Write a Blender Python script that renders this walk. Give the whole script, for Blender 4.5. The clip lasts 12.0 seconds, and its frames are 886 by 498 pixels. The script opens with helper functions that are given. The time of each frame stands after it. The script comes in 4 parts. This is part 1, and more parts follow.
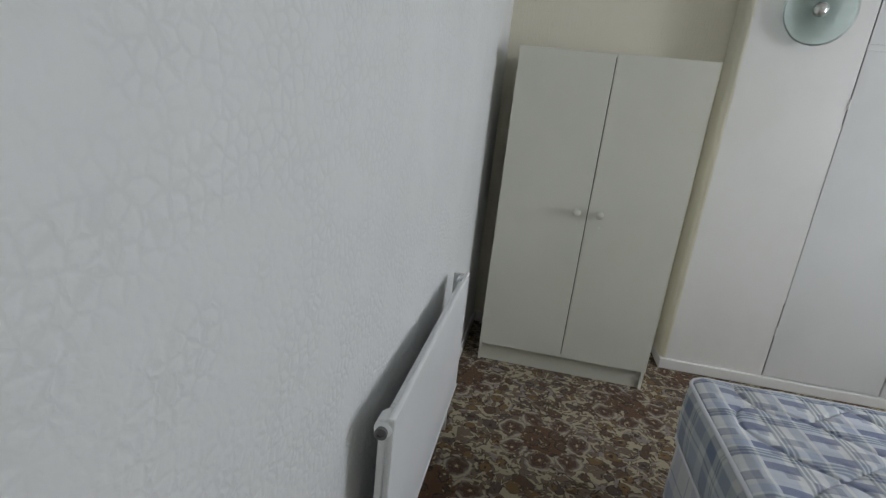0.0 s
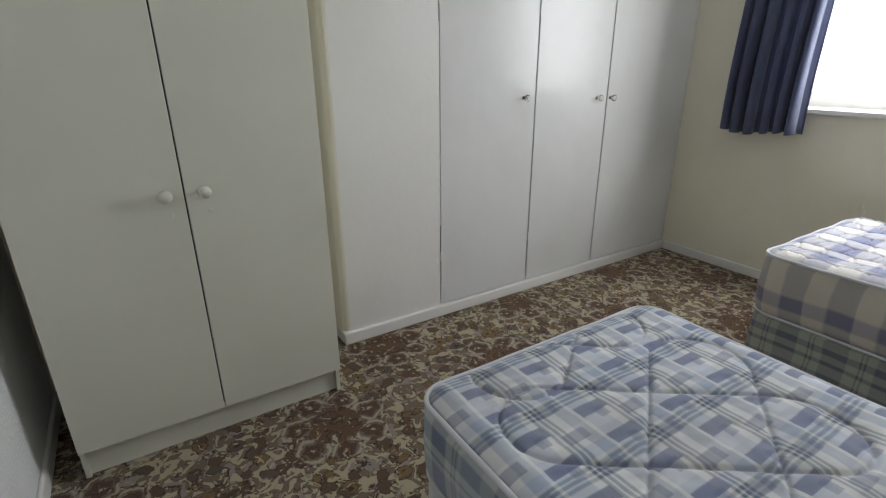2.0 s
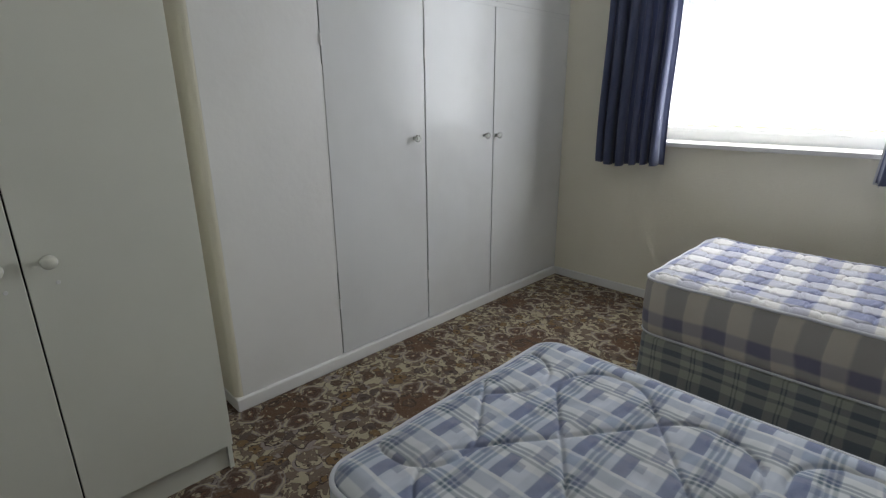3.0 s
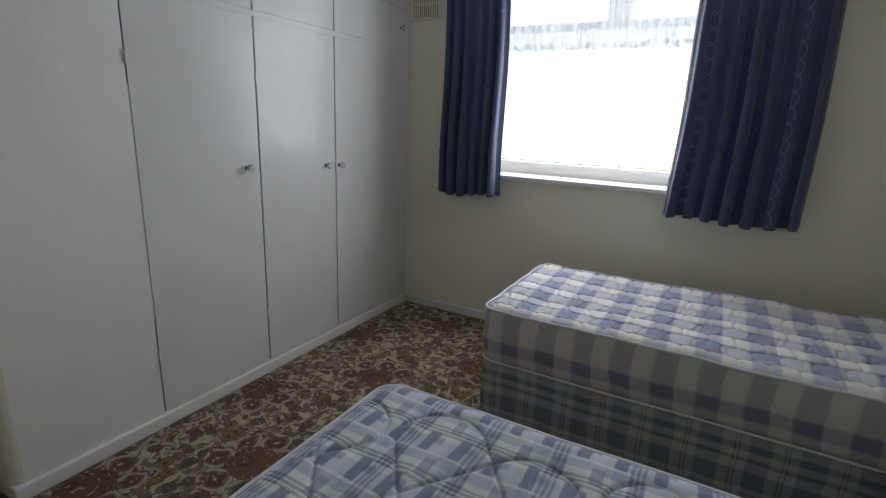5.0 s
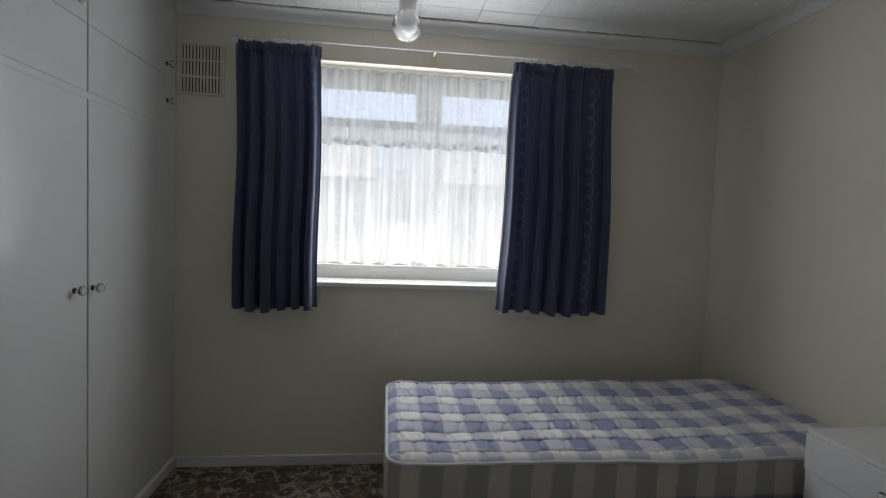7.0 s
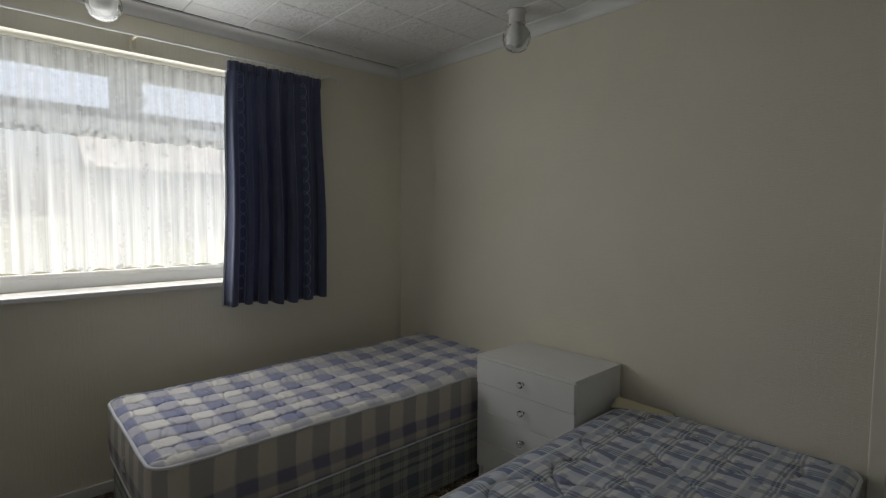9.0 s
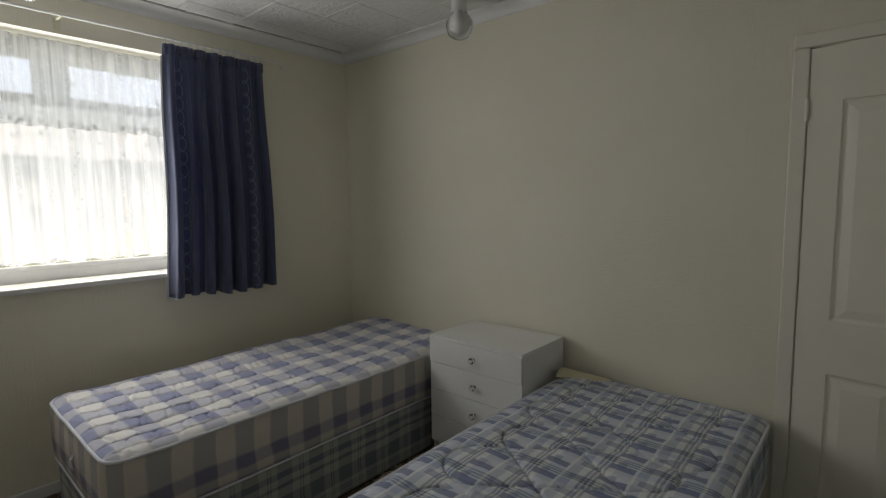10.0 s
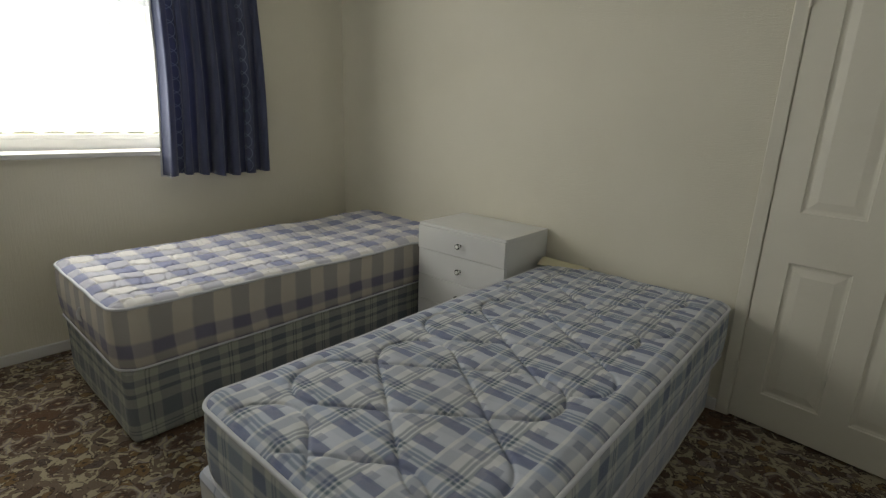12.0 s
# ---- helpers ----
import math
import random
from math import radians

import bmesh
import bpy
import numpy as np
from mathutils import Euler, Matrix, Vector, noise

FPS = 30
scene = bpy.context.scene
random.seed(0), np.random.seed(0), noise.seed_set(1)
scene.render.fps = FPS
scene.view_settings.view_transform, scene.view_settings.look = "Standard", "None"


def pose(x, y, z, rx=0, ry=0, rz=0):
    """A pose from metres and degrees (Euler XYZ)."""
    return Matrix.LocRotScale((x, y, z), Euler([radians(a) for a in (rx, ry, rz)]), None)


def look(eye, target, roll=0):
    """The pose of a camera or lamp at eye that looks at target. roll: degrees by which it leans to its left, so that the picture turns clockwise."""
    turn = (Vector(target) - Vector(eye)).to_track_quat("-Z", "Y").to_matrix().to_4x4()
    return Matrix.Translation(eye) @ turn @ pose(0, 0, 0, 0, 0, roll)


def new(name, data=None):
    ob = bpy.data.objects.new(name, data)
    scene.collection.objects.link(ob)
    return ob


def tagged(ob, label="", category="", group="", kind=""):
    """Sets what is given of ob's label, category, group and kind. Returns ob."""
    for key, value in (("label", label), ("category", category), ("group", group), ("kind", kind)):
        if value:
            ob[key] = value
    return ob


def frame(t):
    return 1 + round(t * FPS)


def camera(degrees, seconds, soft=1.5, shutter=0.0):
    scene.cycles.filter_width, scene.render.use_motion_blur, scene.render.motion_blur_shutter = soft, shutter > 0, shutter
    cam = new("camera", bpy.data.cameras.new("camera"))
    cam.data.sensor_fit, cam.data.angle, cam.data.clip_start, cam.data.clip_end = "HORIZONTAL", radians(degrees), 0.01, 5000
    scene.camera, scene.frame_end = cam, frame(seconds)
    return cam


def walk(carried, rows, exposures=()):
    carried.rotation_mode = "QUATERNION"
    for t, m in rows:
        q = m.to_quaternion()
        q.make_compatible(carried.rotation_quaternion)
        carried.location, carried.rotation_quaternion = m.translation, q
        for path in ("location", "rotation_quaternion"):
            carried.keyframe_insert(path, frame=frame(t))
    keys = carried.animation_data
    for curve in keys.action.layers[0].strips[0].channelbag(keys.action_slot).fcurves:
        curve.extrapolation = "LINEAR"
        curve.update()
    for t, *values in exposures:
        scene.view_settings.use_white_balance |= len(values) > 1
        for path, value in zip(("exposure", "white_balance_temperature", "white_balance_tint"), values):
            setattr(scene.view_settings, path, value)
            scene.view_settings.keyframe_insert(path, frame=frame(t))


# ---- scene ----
cam = camera(83.9, 12.0, soft=1.2)
PATH = [
    (0, (0.227, 0.155, 1.394), (-0.111, 2.044, 0.832), 6.2),
    (0.5, (0.204, 0.355, 1.362), (0.098, 2.261, 0.763), 6.6),
    (1, (0.26, 0.534, 1.339), (0.561, 2.39, 0.657), 6.3),
    (1.5, (0.327, 0.788, 1.325), (0.902, 2.571, 0.626), 2.4),
    (2, (0.363, 1.003, 1.315), (1.369, 2.583, 0.614), -0.3),
    (2.5, (0.405, 1.078, 1.334), (1.604, 2.547, 0.698), -0.1),
    (3, (0.419, 1.063, 1.354), (1.762, 2.423, 0.765), -0.5),
    (3.2, (0.425, 1.056, 1.371), (1.818, 2.384, 0.826), 0.2),
    (4.8, (0.505, 0.984, 1.413), (2.177, 1.963, 0.917), 2.0),
    (5, (0.516, 1.045, 1.408), (2.218, 1.967, 0.906), 2.3),
    (5.5, (0.579, 1.221, 1.435), (2.464, 1.768, 1.053), 4.8),
    (6, (0.677, 1.419, 1.397), (2.653, 1.644, 1.181), 5.0),
    (6.5, (0.763, 1.709, 1.414), (2.75, 1.904, 1.287), 2.5),
    (7, (0.801, 1.93, 1.432), (2.784, 1.7, 1.327), 2.2),
    (7.1, (0.799, 1.985, 1.418), (2.752, 1.569, 1.32), 2.0),
    (7.2, (0.769, 2.019, 1.404), (2.672, 1.413, 1.292), 1.8),
    (8.8, (0.656, 2.277, 1.452), (2.176, 0.98, 1.359), 0.8),
    (9, (0.613, 2.274, 1.466), (2.085, 0.926, 1.336), 0.4),
    (9.5, (0.576, 2.28, 1.469), (1.927, 0.815, 1.303), -0.1),
    (10, (0.569, 2.336, 1.467), (1.886, 0.844, 1.274), -0.7),
    (10.5, (0.511, 2.331, 1.445), (1.892, 0.907, 1.196), -0.8),
    (11, (0.492, 2.361, 1.419), (1.868, 0.948, 1.088), -0.9),
    (11.5, (0.49, 2.369, 1.373), (1.808, 0.945, 0.889), 0.5),
    (12, (0.484, 2.378, 1.312), (1.749, 0.917, 0.796), 1.9),
]
EXPOSURES = [(0, 4.35, 6500, 8), (0.5, 4.33, 6250, 6), (1, 4.33, 6300, 7), (1.5, 4.40, 6750, 8), (2, 4.34, 6750, 8), (3, 3.98, 6550, 8), (5, 3.50, 6500, 9), (5.5, 3.38, 6450, 9), (6, 3.12, 6500, 9.5), (6.5, 2.98, 6550, 9.5), (7, 2.83, 6600, 9), (9, 2.74, 7050, 8), (9.5, 2.85, 7150, 8), (11, 3.23, 7350, 6), (11.5, 3.42, 7400, 5.5), (12, 3.66, 7450, 5)]
walk(cam, [(t, look(eye, target, roll)) for t, eye, target, roll in PATH], EXPOSURES)

# ---- world, daylight, exposure ----
world = bpy.data.worlds.new("overcast_sky")
scene.world = world
world.use_nodes = True
wn = world.node_tree.nodes
sky = wn.new("ShaderNodeTexSky")
sky.sky_type, sky.sun_disc = "NISHITA", False
sky.sun_elevation, sky.sun_rotation = radians(82), radians(100)
sky.air_density, sky.dust_density, sky.ozone_density = 0.7, 6.5, 0.1
wn["Background"].inputs["Strength"].default_value = 0.05
world.node_tree.links.new(sky.outputs[0], wn["Background"].inputs[0])
sun = new("sun", bpy.data.lights.new("sun", "SUN"))
sun.data.energy, sun.data.angle, sun.data.color = 1.0, radians(40), (1.0, 0.97, 0.92)
sun.matrix_world = look((1.37, -0.24, 9.90), (0, 0, 0))
# the sky's light entering by the window opening
daylight = new("daylight", bpy.data.lights.new("daylight", "AREA"))
daylight.data.shape, daylight.data.size, daylight.data.size_y = "RECTANGLE", 1.16, 1.20
daylight.data.energy, daylight.data.color = 1.88, (0.885, 0.915, 1.0)
daylight.data.spread = radians(180)
daylight.matrix_world = pose(3.738, 1.765, 1.70, 0, 90, 0)
# the same sky, close to the glass, on the back of the nets
netlight = new("netlight", bpy.data.lights.new("netlight", "AREA"))
netlight.data.shape, netlight.data.size, netlight.data.size_y = "RECTANGLE", 1.18, 1.60
netlight.data.energy, netlight.data.color = 0.75, (0.845, 0.90, 1.0)
netlight.matrix_world = pose(3.848, 1.70, 1.70, 0, 90, 0)


# ---- small tools ----
def thing(name, label, category, at=(0, 0, 0), group="", turn=0):
    ob = new(name)
    ob.empty_display_size = 0.1
    ob.matrix_world = pose(*at, 0, 0, turn)
    return tagged(ob, label, category, group)


def mesh_from(name, bm, material, smooth=False):
    me = bpy.data.meshes.new(name)
    bmesh.ops.recalc_face_normals(bm, faces=bm.faces)
    bm.to_mesh(me)
    bm.free()
    if smooth:
        me.polygons.foreach_set("use_smooth", [True] * len(me.polygons))
    me.materials.append(material)
    return me


def part(name, bm, material, parent, label="", smooth=False):
    """One mesh object under a thing or a part; coordinates are those of the parent."""
    ob = new(name, mesh_from(name, bm, material, smooth))
    ob.parent = parent
    return tagged(ob, label)


def structure(name, bm, material, label, category="", smooth=False):
    ob = new(name, mesh_from(name, bm, material, smooth))
    return tagged(ob, label, category or name.split("_")[0], "", "structure")


def box(bm, x0, y0, z0, x1, y1, z1, bevel=0.0, seg=2):
    made = bmesh.ops.create_cube(bm, size=1.0)["verts"]
    for v in made:
        v.co = Vector((x0 + (v.co.x + 0.5) * (x1 - x0), y0 + (v.co.y + 0.5) * (y1 - y0), z0 + (v.co.z + 0.5) * (z1 - z0)))
    if bevel:
        edges = list({e for v in made for e in v.link_edges})
        bmesh.ops.bevel(bm, geom=edges, offset=bevel, segments=seg, affect="EDGES", profile=0.5)
    return bm


def cube(*a, **k):
    return box(bmesh.new(), *a, **k)


def lathe(bm, profile, m=None, n=24):
    """A surface of revolution about z: profile of (radius, height)."""
    m = m or Matrix()
    rings = []
    for r, h in profile:
        if r < 1e-5:
            rings.append([bm.verts.new(m @ Vector((0, 0, h)))])
        else:
            rings.append([bm.verts.new(m @ Vector((r * math.cos(2 * math.pi * i / n), r * math.sin(2 * math.pi * i / n), h))) for i in range(n)])
    for a, b in zip(rings, rings[1:]):
        for i in range(n):
            j = (i + 1) % n
            if len(a) == 1 and len(b) > 1:
                bm.faces.new((a[0], b[i], b[j]))
            elif len(b) == 1 and len(a) > 1:
                bm.faces.new((a[i], a[j], b[0]))
            elif len(a) > 1:
                bm.faces.new((a[i], a[j], b[j], b[i]))
    return bm


def tube(bm, pts, r, n=8, closed=False):
    pts = [Vector(p) for p in pts]
    k = len(pts)
    rings = []
    for i, p in enumerate(pts):
        a = pts[(i - 1) % k] if closed or i else p
        b = pts[(i + 1) % k] if closed or i < k - 1 else p
        d = (b - a).normalized()
        up = Vector((0, 0, 1)) if abs(d.z) < 0.9 else Vector((1, 0, 0))
        s = d.cross(up).normalized()
        u = s.cross(d)
        rings.append([bm.verts.new(p + r * (math.cos(2 * math.pi * j / n) * s + math.sin(2 * math.pi * j / n) * u)) for j in range(n)])
    for i in range(k if closed else k - 1):
        a, b = rings[i], rings[(i + 1) % k]
        for j in range(n):
            bm.faces.new((a[j], a[(j + 1) % n], b[(j + 1) % n], b[j]))
    if not closed:
        bm.faces.new(rings[0][::-1])
        bm.faces.new(rings[-1])
    return bm


def facing(x, y, z, way):
    """A pose whose z axis points along way."""
    return Matrix.Translation((x, y, z)) @ Vector(way).to_track_quat("Z", "Y").to_matrix().to_4x4()


# ---- materials ----
class Ex:
    """A number or colour in a node tree, with plain arithmetic."""
    def __init__(self, tree, socket):
        self.t, self.s = tree, socket

    def op(self, kind, *others):
        n = self.t.nodes.new("ShaderNodeMath")
        n.operation = kind
        for i, v in enumerate((self, *others)):
            if isinstance(v, Ex):
                self.t.links.new(v.s, n.inputs[i])
            else:
                n.inputs[i].default_value = v
        return Ex(self.t, n.outputs[0])

    def __add__(self, o): return self.op("ADD", o)
    def __sub__(self, o): return self.op("SUBTRACT", o)
    def __mul__(self, o): return self.op("MULTIPLY", o)
    def __truediv__(self, o): return self.op("DIVIDE", o)
    def sin(self): return self.op("SINE")
    def cos(self): return self.op("COSINE")
    def abs(self): return self.op("ABSOLUTE")
    def sqrt(self): return self.op("SQRT")
    def inv(self): return (self * -1.0) + 1.0
    def mod(self, m): return self.op("FLOORED_MODULO", m)
    def cell(self, m): return (self + m / 2).op("FLOORED_MODULO", m) - m / 2
    def lt(self, o): return self.op("LESS_THAN", o)
    def step(self, a, b):
        n = self.t.nodes.new("ShaderNodeMapRange")
        n.interpolation_type = "SMOOTHSTEP"
        self.t.links.new(self.s, n.inputs[0])
        n.inputs[1].default_value, n.inputs[2].default_value = a, b
        return Ex(self.t, n.outputs[0])


class Mat:
    def __init__(self, name, rough=0.6, metal=0.0, spec=0.5):
        self.m = bpy.data.materials.new(name)
        self.m.use_nodes = True
        self.t = self.m.node_tree
        self.b = self.t.nodes["Principled BSDF"]
        self.b.inputs["Roughness"].default_value = rough
        self.b.inputs["Metallic"].default_value = metal
        self.b.inputs["Specular IOR Level"].default_value = spec
        self.c = self.t.nodes.new("ShaderNodeTexCoord").outputs["Object"]

    def xyz(self, shift=None):
        n = self.t.nodes.new("ShaderNodeSeparateXYZ")
        self.t.links.new(shift or self.c, n.inputs[0])
        return [Ex(self.t, o) for o in n.outputs]

    def noise(self, scale, detail=2.0, rough=0.5, warp=0.0, at=None):
        n = self.t.nodes.new("ShaderNodeTexNoise")
        n.inputs["Scale"].default_value, n.inputs["Detail"].default_value = scale, detail
        n.inputs["Roughness"].default_value, n.inputs["Distortion"].default_value = rough, warp
        self.t.links.new(at or self.c, n.inputs["Vector"])
        return Ex(self.t, n.outputs[0])

    def voronoi(self, scale, feature="F1", at=None, randomness=1.0):
        n = self.t.nodes.new("ShaderNodeTexVoronoi")
        n.feature = feature
        n.inputs["Scale"].default_value = scale
        n.inputs["Randomness"].default_value = randomness
        self.t.links.new(at or self.c, n.inputs["Vector"])
        return Ex(self.t, n.outputs[0])

    def cells(self, scale, at=None):
        """Distance to the nearest of scattered centres, and a number of each centre's own."""
        n = self.t.nodes.new("ShaderNodeTexVoronoi")
        n.inputs["Scale"].default_value = scale
        n.inputs["Randomness"].default_value = 0.85
        self.t.links.new(at or self.c, n.inputs["Vector"])
        return Ex(self.t, n.outputs[0]), Ex(self.t, n.outputs[1])

    def scaled(self, sx, sy, sz):
        n = self.t.nodes.new("ShaderNodeMapping")
        n.inputs["Scale"].default_value = (sx, sy, sz)
        self.t.links.new(self.c, n.inputs[0])
        return n.outputs[0]

    def warped(self, scale, amount, detail=2.0):
        """The object's coordinates pushed about by a noise."""
        n = self.t.nodes.new("ShaderNodeTexNoise")
        n.inputs["Scale"].default_value, n.inputs["Detail"].default_value = scale, detail
        self.t.links.new(self.c, n.inputs["Vector"])
        s = self.t.nodes.new("ShaderNodeVectorMath")
        s.operation = "SUBTRACT"
        s.inputs[1].default_value = (0.5, 0.5, 0.5)
        self.t.links.new(n.outputs["Color"], s.inputs[0])
        m = self.t.nodes.new("ShaderNodeVectorMath")
        m.operation = "MULTIPLY_ADD"
        m.inputs[1].default_value = (amount,) * 3
        self.t.links.new(s.outputs[0], m.inputs[0])
        self.t.links.new(self.c, m.inputs[2])
        return m.outputs[0]

    def mix(self, fac, a, b):
        """Colour a where fac is 0, b where it is 1."""
        n = self.t.nodes.new("ShaderNodeMix")
        n.data_type = "RGBA"
        for i, v in ((0, fac), (6, a), (7, b)):
            if isinstance(v, Ex):
                self.t.links.new(v.s, n.inputs[i])
            elif i == 0:
                n.inputs[i].default_value = v
            else:
                n.inputs[i].default_value = (*v, 1)
        return Ex(self.t, n.outputs[2])

    def colour(self, c):
        if isinstance(c, Ex):
            self.t.links.new(c.s, self.b.inputs["Base Color"])
        else:
            self.b.inputs["Base Color"].default_value = (*c, 1)
        return self

    def rough(self, r):
        self.t.links.new(r.s, self.b.inputs["Roughness"])
        return self

    def bump(self, h, dist=0.002, strength=1.0):
        n = self.t.nodes.new("ShaderNodeBump")
        n.inputs["Strength"].default_value, n.inputs["Distance"].default_value = strength, dist
        self.t.links.new(h.s, n.inputs["Height"])
        self.t.links.new(n.outputs[0], self.b.inputs["Normal"])
        return self


def painted(name, base, worn, rough=0.45, grain=60, relief=0.0006, patch=2.5):
    m = Mat(name, rough)
    m.colour(m.mix(m.noise(patch, 4, 0.6).step(0.35, 0.75), base, worn))
    m.rough(m.noise(9, 3) * 0.18 + (rough - 0.09))
    m.bump(m.noise(grain, 3), relief)
    return m.m


def wallpaper_crackle():
    m = Mat("white_crackle_wallpaper", 0.6)
    at = m.warped(30, 0.016, 3)
    edge = m.voronoi(46, "DISTANCE_TO_EDGE", at)
    fine = m.voronoi(95, "DISTANCE_TO_EDGE", m.warped(50, 0.014, 3)).step(0.0, 0.30)
    fade = m.noise(9, 3).step(0.32, 0.60)
    crack = edge.step(0.0, 0.34) * (fade * 0.75 + 0.25) + fine * 0.10
    base = m.mix(m.noise(1.3, 4).step(0.3, 0.8), (0.79, 0.80, 0.795), (0.745, 0.755, 0.75))
    m.colour(m.mix(edge.step(0.02, 0.16).inv() * fade * 0.21, base, (0.60, 0.61, 0.60)))
    m.bump(crack + m.noise(120, 2) * 0.06, 0.0011)
    return m.m


def wallpaper_cream():
    m = Mat("cream_woven_wallpaper", 0.7)
    x, y, z = m.xyz()
    s = x + y
    m.colour(m.mix(m.noise(1.1, 5, 0.6).step(0.3, 0.75), (0.80, 0.76, 0.635), (0.75, 0.71, 0.585)))
    strands = m.noise(1.0, 3, 0.6, at=m.scaled(260, 260, 22))
    m.bump(strands + m.noise(1.0, 2, at=m.scaled(30, 30, 320)) * 0.5 + (s * 300.0).sin() * 0.05, 0.0017)
    return m.m


def carpet():
    """Ornate woven carpet: clusters of ringed rosettes on a diagonal lattice, flowers scattered on cream between."""
    m = Mat("patterned_carpet", 0.95, spec=0.1)
    at = m.warped(8, 0.075, 4)
    x, y, z = m.xyz(at)
    q = 0.60
    k = math.sqrt(0.5)
    a, b = ((x + y) * k).cell(q), ((x - y) * k).cell(q)
    r = (a * a + b * b).sqrt()
    th = a.op("ARCTAN2", b)
    tl = th.cell(math.pi / 3.5)
    lx, ly = r * tl.cos() - 0.150, r * tl.sin()
    d = (lx * lx + ly * ly).sqrt()
    jag = m.noise(48, 3, 0.65, 0.8)
    leaf = m.noise(21, 2, 0.5, 1.2, at)
    torn = m.noise(19, 2, 0.6, 0.6, at)
    umber, brown, taupe = (0.058, 0.039, 0.027), (0.125, 0.078, 0.048), (0.20, 0.145, 0.105)
    sand, stone, rust, ochre = (0.49, 0.425, 0.285), (0.32, 0.27, 0.24), (0.145, 0.080, 0.044), (0.22, 0.135, 0.058)
    # cream ground with taupe leaves edged in umber, and grey scrolls
    ground = m.mix(leaf.step(0.50, 0.515), taupe, sand)
    ground = m.mix((leaf - 0.504).abs().lt(0.012), ground, umber)
    big = m.cells(6.5, at)[0]
    ground = m.mix(((big + (jag - 0.5) * 0.10) - 0.40).abs().lt(0.055) * torn.step(0.47, 0.50), ground, stone)
    ground = m.mix(((big + (jag - 0.5) * 0.10) - 0.34).abs().lt(0.016) * torn.step(0.47, 0.50), ground, umber)
    # scattered flowers: brown or ochre petals, a dark eye
    v, own = m.cells(15.0, at)
    v = v + (jag - 0.5) * 0.50
    bloom = m.mix(own.step(0.50, 0.52), brown, m.mix(own.step(0.60, 0.62), (0.12, 0.09, 0.07), ochre))
    bloom = m.mix(v.lt(0.15), bloom, m.mix(own.step(0.44, 0.46), rust, umber))
    bloom = m.mix((v - 0.43).abs().lt(0.03), bloom, umber)
    ground = m.mix(v.lt(0.455), ground, bloom)
    # the rosettes of a cluster, each in a pale scrolled ring
    petals = ((ly.op("ARCTAN2", lx)) * 5.0).cos() * 0.005 + (jag - 0.5) * 0.030
    ring = m.mix(((d - 0.055 + petals * 0.4) / 0.009).abs().lt(1.0) * torn.step(0.40, 0.46), brown, stone)
    ring = m.mix(((d - 0.055 + petals * 0.4) / 0.004).abs().lt(1.0) * torn.step(0.42, 0.48), ring, sand)
    col = m.mix((d + petals * 0.6).lt(0.064), ground, ring)
    rosette = m.mix((d + petals).lt(0.038), taupe, (0.11, 0.064, 0.043))
    rosette = m.mix((d + petals).lt(0.021), rosette, umber)
    rosette = m.mix((d + petals).lt(0.016), rosette, (0.16, 0.085, 0.05))
    rosette = m.mix((d + petals * 0.3).lt(0.007), rosette, sand)
    col = m.mix((d + petals * 0.4).lt(0.045), col, rosette)
    # the red-brown heart of each cluster, of small dark blooms
    heart = m.mix(v.lt(0.36), rust, brown)
    heart = m.mix((v - 0.40).abs().lt(0.05), heart, umber)
    heart = m.mix(v.lt(0.06), heart, (0.34, 0.24, 0.14))
    col = m.mix((r + (jag - 0.5) * 0.07).lt(0.105), col, heart)
    # cream threads that break up the figures
    col = m.mix(m.noise(30, 2, 0.5, 1.5, at).step(0.645, 0.66), col, sand)
    col = m.mix(m.noise(5, 3, 0.6).step(0.4, 0.75) * 0.12, col, (0.11, 0.08, 0.06))
    fleck = m.noise(420, 2, 0.7)
    col = m.mix(fleck.step(0.3, 0.75) * 0.20, col, (0.07, 0.05, 0.04))
    m.colour(col)
    m.bump(fleck + m.noise(140, 2) * 0.6, 0.004)
    m.b.inputs["Sheen Weight"].default_value = 0.1
    return m.m


def bands(m, s, period, rows, soft=0.0015):
    """A woven stripe: (start, end, colour) rows in metres over a period, on the first colour as ground."""
    p = s.mod(period)
    col = None
    for lo, hi, c in rows:
        if col is None:
            col = m.mix(0.0, c, c)
        else:
            col = m.mix(p.step(lo - soft, lo + soft) * p.step(hi - soft, hi + soft).inv(), col, c)
    return col


